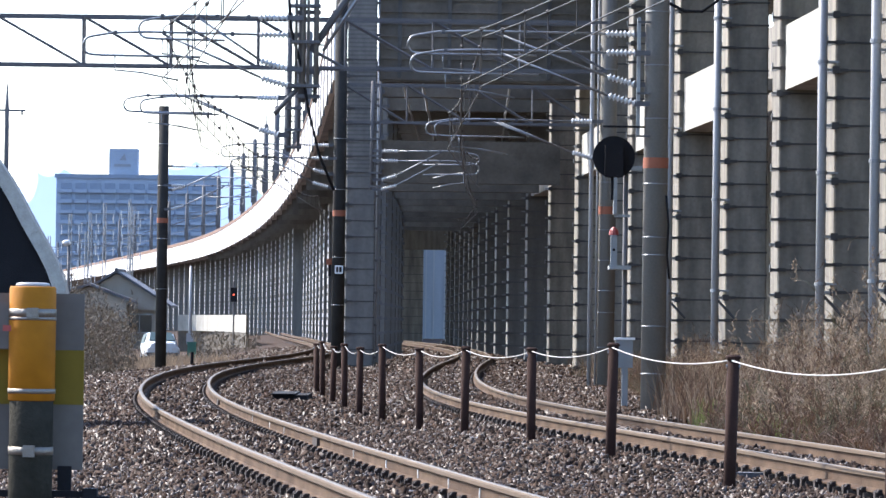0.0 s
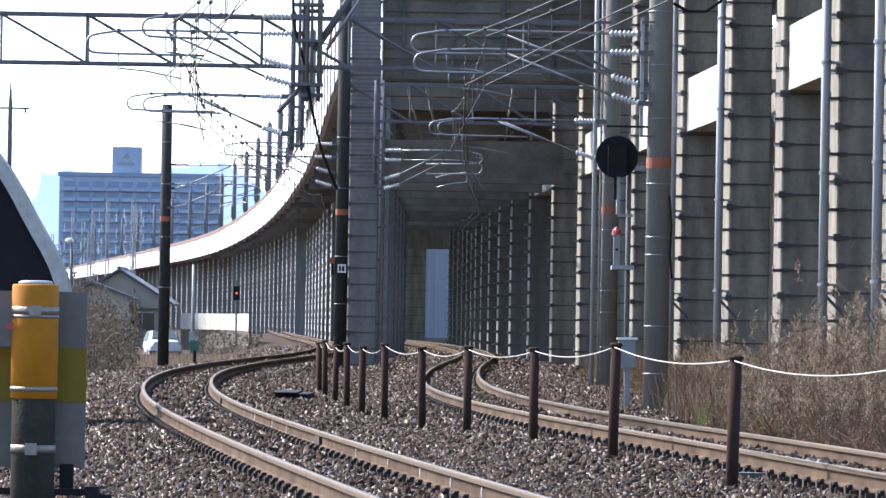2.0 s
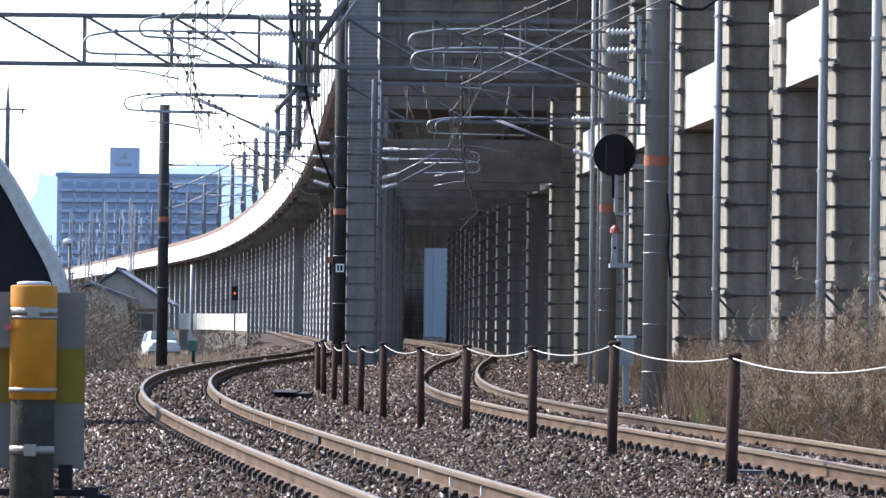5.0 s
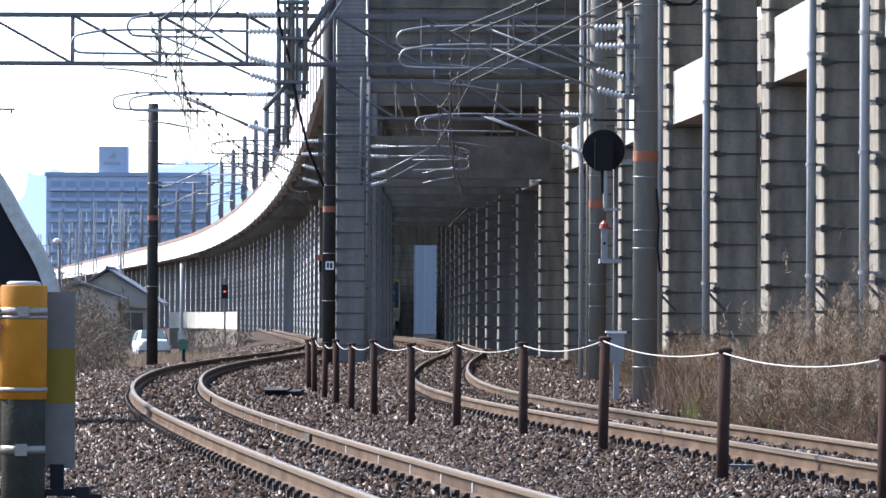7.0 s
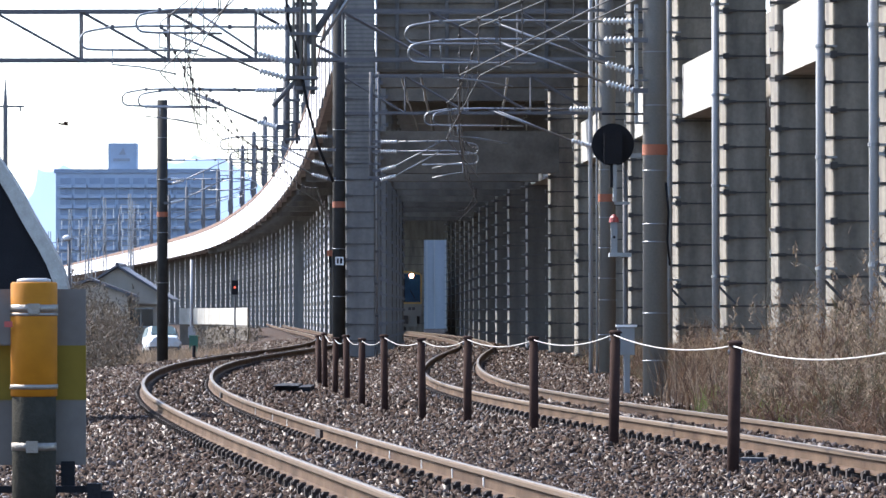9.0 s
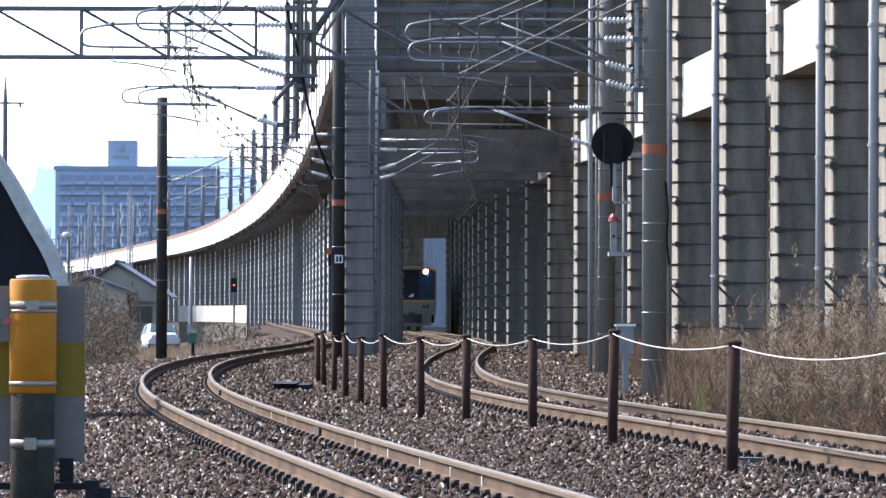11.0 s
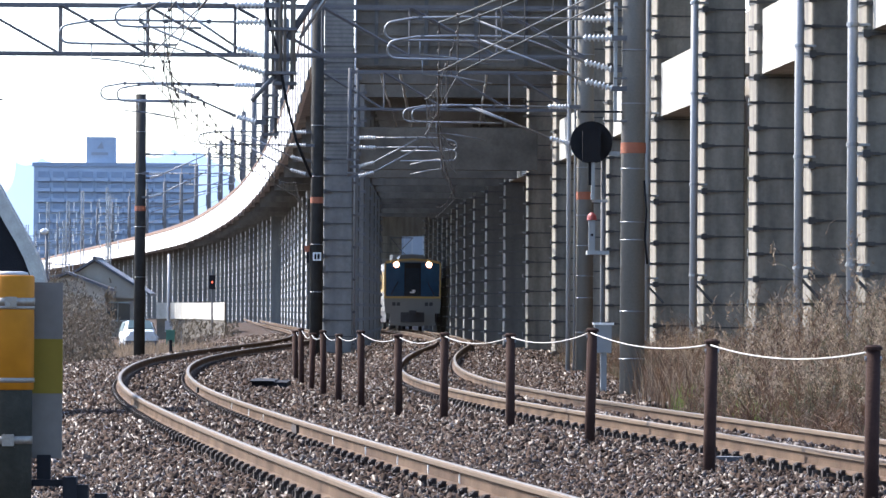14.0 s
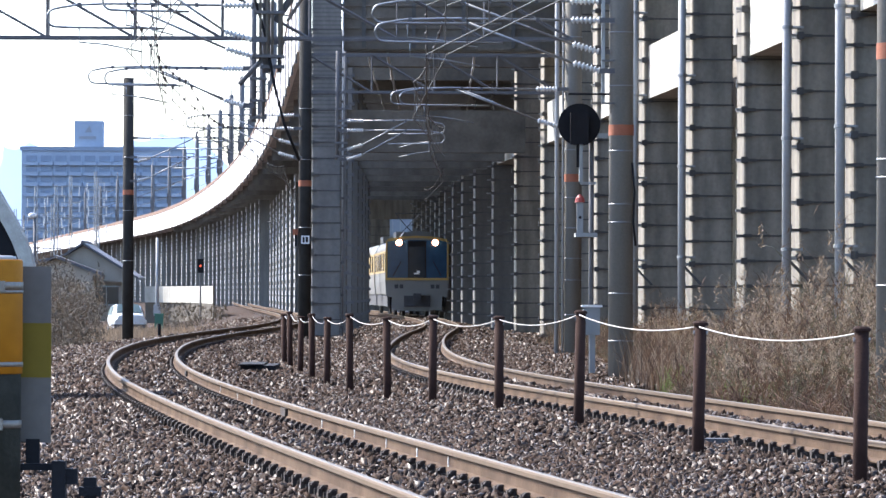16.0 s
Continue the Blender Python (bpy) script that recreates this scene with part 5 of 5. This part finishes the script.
def build_car():
    c = thing("parked_car", "silver estate car parked beyond the track", "car", m=pose(-14.3, 240, -1.09, 0, 0, 8))
    g = Geo()
    prof = [(-0.86, 0.3), (-0.88, 0.75), (-0.84, 0.95), (-0.66, 1.45), (-0.5, 1.52), (0.5, 1.52), (0.66, 1.45), (0.84, 0.95), (0.88, 0.75), (0.86, 0.3)]
    n = len(prof)
    stations = [(0.0, 0.55, 0.9), (0.15, 0.6, 0.98), (0.75, 0.64, 1.0), (1.7, 0.98, 1.0), (2.6, 1.0, 1.0), (3.8, 0.97, 1.0), (4.3, 0.7, 0.95)]
    for y, hz, wz in stations:
        g.v += [(x * wz, y, 0.3 + (z - 0.3) * (hz if z > 0.8 else min(1.0, hz + 0.3))) for x, z in prof]
    for i in range(len(stations) - 1):
        g.f += [(i * n + k, i * n + (k + 1) % n, (i + 1) * n + (k + 1) % n, (i + 1) * n + k) for k in range(n)]
    g.f += [tuple(range(n)), tuple(range(len(stations) * n - n, len(stations) * n))]
    part("body", g, M_CARBODY, c, smooth=False)
    part("windscreen", Geo().add([(-0.66, 0.76, 1.1), (0.66, 0.76, 1.1), (0.54, 1.66, 1.5), (-0.54, 1.66, 1.5), (-0.66, 0.74, 1.13), (0.66, 0.74, 1.13), (0.54, 1.64, 1.53), (-0.54, 1.64, 1.53)], [(0, 1, 2, 3), (4, 5, 6, 7), (0, 1, 5, 4), (2, 3, 7, 6), (1, 2, 6, 5), (0, 3, 7, 4)]), M_CARGLASS, c, "dark windscreen")
    for sx in (-1, 1):
        part("side_window", Geo().add([(sx * 0.865, 1.75, 0.97), (sx * 0.865, 3.9, 0.97), (sx * 0.72, 3.7, 1.42), (sx * 0.72, 1.95, 1.42), (sx * 0.84, 1.75, 0.97), (sx * 0.84, 3.9, 0.97), (sx * 0.7, 3.7, 1.42), (sx * 0.7, 1.95, 1.42)], [(0, 1, 2, 3), (4, 5, 6, 7), (0, 1, 5, 4), (2, 3, 7, 6), (1, 2, 6, 5), (0, 3, 7, 4)]), M_CARGLASS, c)
    for x in (-0.62, 0.62):
        part("headlight", Geo().box(x - 0.16, x + 0.16, -0.03, 0.05, 0.6, 0.74), M_INSUL, c)
    part("bumper", Geo().box(-0.84, 0.84, -0.06, 0.05, 0.3, 0.5), M_UNDER, c)
    for x in (-0.78, 0.78):
        for y in (0.8, 3.4):
            w = part("wheel", Geo().tube([(x - 0.1, y, 0.31), (x + 0.1, y, 0.31)], 0.31, 18), M_TYRE, c)
            part("rim", Geo().tube([(x - 0.11, y, 0.31), (x + 0.11, y, 0.31)], 0.19, 14), M_GALV, w)
    g = thing("field_post", "short dark marker post beside the track", "post", m=pose(-9.0, 168.5, -0.6))
    part("body", Geo().tube([(0, 0, 0), (0, 0, 0.55)], 0.06, 8), M_DARK, g)
    s = thing("far_signal", "dark colour-light signal showing red", "signal", m=pose(-13.4, 300, 0))
    part("mast", Geo().tube([(0, 0, -1), (0, 0, 3.6)], 0.06, 8), M_STEEL, s)
    part("head", Geo().box(-0.2, 0.2, -0.1, 0.1, 2.3, 3.2), M_DARK, s)
    part("red_lamp", Geo().tube([(0, -0.13, 2.75), (0, -0.1, 2.75)], 0.07, 10), M_REDLAMP, s, "lit red lamp")


# ---- train ----
def build_train_car(front):
    t = thing("train_car", "ivory and gold electric train car with dark windscreen" if front else "stainless train car with gold side band", "train", "train cars")
    L = 19.6
    prof = [(-1.4, 1.0), (-1.45, 1.6), (-1.45, 2.6), (-1.38, 3.15), (-1.2, 3.45), (-0.7, 3.62), (0, 3.68), (0.7, 3.62), (1.2, 3.45), (1.38, 3.15), (1.45, 2.6), (1.45, 1.6), (1.4, 1.0)]
    part("body", Geo().sweep([(0, 0.12, 0, 1, 0), (0, L, 0, 1, 0)], prof), M_TRAINS, t)
    for s in (-1, 1):
        part("gold_band", Geo().box(s * 1.455 - 0.006, s * 1.455 + 0.006, 0.2, L, 2.0, 3.0), M_GOLD, t, "gold window band")
        for k in range(6):
            part("side_window", Geo().box(s * 1.462 - 0.006, s * 1.462 + 0.006, 2.0 + k * 2.9, 3.6 + k * 2.9, 2.1, 2.9), M_GLASSD, t)
        part("side_skirt", Geo().box(s * 1.3 - 0.04, s * 1.3 + 0.04, 0.3, L, 0.45, 1.0), M_UNDER, t)
    for y in (2.6, 3.9, 14.5, 15.9):
        part("wheelset", Geo().tube([(-0.6, y, 0.43), (-0.48, y, 0.43)], 0.43, 16).tube([(0.48, y, 0.43), (0.6, y, 0.43)], 0.43, 16).tube([(-0.5, y, 0.43), (0.5, y, 0.43)], 0.08, 8), M_UNDER, t)
    part("roof_unit", Geo().box(-0.8, 0.8, 6, 10, 3.6, 3.95), M_TRAIN, t)
    if front:
        cabp = [(-1.4, 0.9), (-1.45, 1.6), (-1.45, 2.6), (-1.42, 3.3), (-1.3, 3.55), (-0.7, 3.66), (0, 3.7), (0.7, 3.66), (1.3, 3.55), (1.42, 3.3), (1.45, 2.6), (1.45, 1.6), (1.4, 0.9)]
        part("cab_front", Geo().sweep([(0, 0.0, 0, 1, 0), (0, 0.3, 0, 1, 0)], cabp), M_TRAIN, t, "ivory cab front")
        part("windscreen", Geo().box(-1.36, 1.36, -0.03, 0.01, 1.76, 3.5), M_BLUEGLASS, t, "dark blue tinted windscreen")
        part("gangway_glass", Geo().box(-0.36, 0.36, -0.034, -0.031, 1.76, 3.42), M_GLASSD, t, "dark centre gangway door glass")
        part("wiper", Geo().tube([(-1.1, -0.05, 1.85), (-0.75, -0.05, 2.5)], 0.018, 5).tube([(1.1, -0.05, 1.85), (0.75, -0.05, 2.5)], 0.018, 5), M_DARK, t)
        part("destination_sign", Geo().box(-0.42, 0.42, -0.045, -0.034, 3.2, 3.46), M_DARK, t)
        part("roof_hump", Geo().sweep([(0, 0.5, 0, 1, 0), (0, 3.4, 0, 1, 0)], [(-0.75, 3.6), (-0.6, 3.86), (0, 3.94), (0.6, 3.86), (0.75, 3.6)]), M_TRAINS, t, "grey roof cooling unit")
        part("windscreen_pillar", Geo().box(-0.42, -0.36, -0.035, -0.02, 1.76, 3.3).box(0.36, 0.42, -0.035, -0.02, 1.76, 3.3), M_DARK, t)
        fr = Geo().box(-1.44, 1.44, -0.05, 0.0, 1.66, 1.76).box(-1.44, -1.37, -0.05, 0, 1.76, 3.45).box(1.37, 1.44, -0.05, 0, 1.76, 3.45)
        fr.sweep([(0, -0.05, 0, 1, 0), (0, 0.0, 0, 1, 0)], [(-1.4, 3.42), (-0.7, 3.56), (0, 3.6), (0.7, 3.56), (1.4, 3.42), (1.36, 3.55), (0.7, 3.66), (0, 3.7), (-0.7, 3.66), (-1.36, 3.55)])
        part("windscreen_frame", fr, M_GOLD, t, "gold frame round the windscreen")
        for x in (-0.83, 0.83):
            lamp = part("headlight", Geo().tube([(x, -0.07, 3.38), (x, -0.02, 3.38)], 0.1, 16), M_LAMP, t, "lit headlight")
            # Added emitting disc that draws the lens halo, no part of the lamp
            part("lamp_halo", Geo().tube([(x, -0.045, 3.38), (x, -0.02, 3.38)], 0.16, 18), M_HALO, lamp, "glowing halo disc behind the headlight")
            part("marker_light", Geo().box(x - 0.2, x - 0.03, -0.03, 0, 1.28, 1.46).box(x + 0.03, x + 0.2, -0.03, 0, 1.28, 1.46), M_UNDER, t)
        part("emblem", Geo().box(-0.14, 0.1, -0.036, -0.03, 1.93, 2.0).box(-0.02, 0.14, -0.036, -0.03, 2.0, 2.1), M_WHITE, t)
        part("skirt", Geo().box(-1.15, -0.6, -0.02, 0.3, 0.28, 1.0).box(0.6, 1.15, -0.02, 0.3, 0.28, 1.0).box(-0.6, 0.6, 0.05, 0.3, 0.25, 0.6), M_TRAIN, t)
        part("coupler", Geo().box(-0.6, 0.6, -0.1, 0.05, 0.45, 0.95), M_UNDER, t)
        part("coupler_head", Geo().box(-0.18, 0.18, -0.4, -0.1, 0.72, 1.05), M_UNDER, t)
        part("pantograph", Geo().tube([(-0.6, 14, 3.7), (0, 15.2, 4.3), (-0.6, 14, 4.95), (0.6, 14, 4.95), (0, 15.2, 4.3), (0.6, 14, 3.7)], 0.03, 5), M_STEEL, t)
    return t


# ---- small bird crossing the sky ----
def build_bird():
    b = thing("bird", "small dark bird gliding past with spread wings", "bird")
    part("body", Geo().tube([(0.1, 0, 0), (0.06, 0, 0.004), (0.0, 0, 0.004), (-0.06, 0, 0), (-0.1, 0, 0)], [0.008, 0.022, 0.028, 0.02, 0.008], 8), M_POST, b, smooth=True)
    part("head", Geo().tube([(-0.09, 0, 0.005), (-0.105, 0, 0.01), (-0.125, 0, 0.008), (-0.145, 0, 0.002)], [0.014, 0.02, 0.014, 0.002], 8), M_POST, b, smooth=True)
    for s in (-1, 1):
        part("wing", Geo().add([(-0.04, s * 0.02, 0.01), (0.05, s * 0.02, 0.012), (0.07, s * 0.1, 0.05), (0.09, s * 0.19, 0.055), (0.0, s * 0.11, 0.058), (-0.04, s * 0.02, 0.018), (0.05, s * 0.02, 0.018), (0.07, s * 0.1, 0.056), (0.09, s * 0.19, 0.06), (0.0, s * 0.11, 0.064)], [(0, 1, 2, 4), (2, 3, 4), (5, 6, 7, 9), (7, 8, 9), (0, 4, 9, 5), (4, 3, 8, 9), (1, 2, 7, 6), (2, 3, 8, 7)]), M_POST, b)
    part("tail", Geo().add([(0.09, -0.01, 0), (0.17, -0.035, 0.004), (0.17, 0.035, 0.004), (0.09, 0.01, 0), (0.09, -0.01, 0.006), (0.17, -0.035, 0.008), (0.17, 0.035, 0.008), (0.09, 0.01, 0.006)], [(0, 1, 2, 3), (4, 5, 6, 7), (0, 1, 5, 4), (1, 2, 6, 5), (2, 3, 7, 6), (3, 0, 4, 7)]), M_POST, b)
    return b


BIRD = [(0.0, 45.0, 62.0), (7.4, 2.5, 14.0), (8.1, -2.6, 7.8), (8.4, -4.6, 5.1), (8.6, -5.79, 4.77), (8.8, -6.93, 4.77), (9.0, -8.1, 5.14), (9.1, -8.72, 5.25), (9.3, -9.9, 5.5), (10.5, -17.0, 8.0), (16.0, -52.0, 28.0)]  # seconds, x, z
TRAIN = [(0.0, 355.0), (2.0, 340.5), (4.0, 325.5), (6.0, 309.5), (7.5, 298.0), (9.0, 286.5), (10.2, 275.8), (11.5, 263.5), (13.0, 249.5), (14.5, 233.0), (16.0, 215.0)]


def motions():
    walk(bird, [(t, pose(x, 100.0, z, 0, 8, 0)) for t, x, z in BIRD])
    for ob, back in zip(cars, (0.0, 20.2)):
        rows = []
        for t, y in TRAIN:
            a, b = y + back, y + back + 19
            x0, x1 = RIGHT(a), RIGHT(b)
            rows.append((t, pose(x0, a, 0.0, 0, 0, math.degrees(math.atan2(-(x1 - x0), 19.0)))))
        walk(ob, rows)


build_ground()
build_viaduct()
for py in (68, 78.5, 84.8, 103.6, 114):
    drain_pipe(ROWR(py) - 0.63, py - 0.5, 9.7)
build_overhead()
build_signal()
build_marker()
build_girder()
build_fence()
build_trackside()
build_distance()
build_car()
cars = [build_train_car(True), build_train_car(False)]
bird = build_bird()
build_weeds()
build_track("railway_track", LEFT, "curving narrow-gauge railway track on stone ballast")
build_track("railway_track", RIGHT, "curving narrow-gauge railway track beside the dry weeds")
build_stones()
motions()
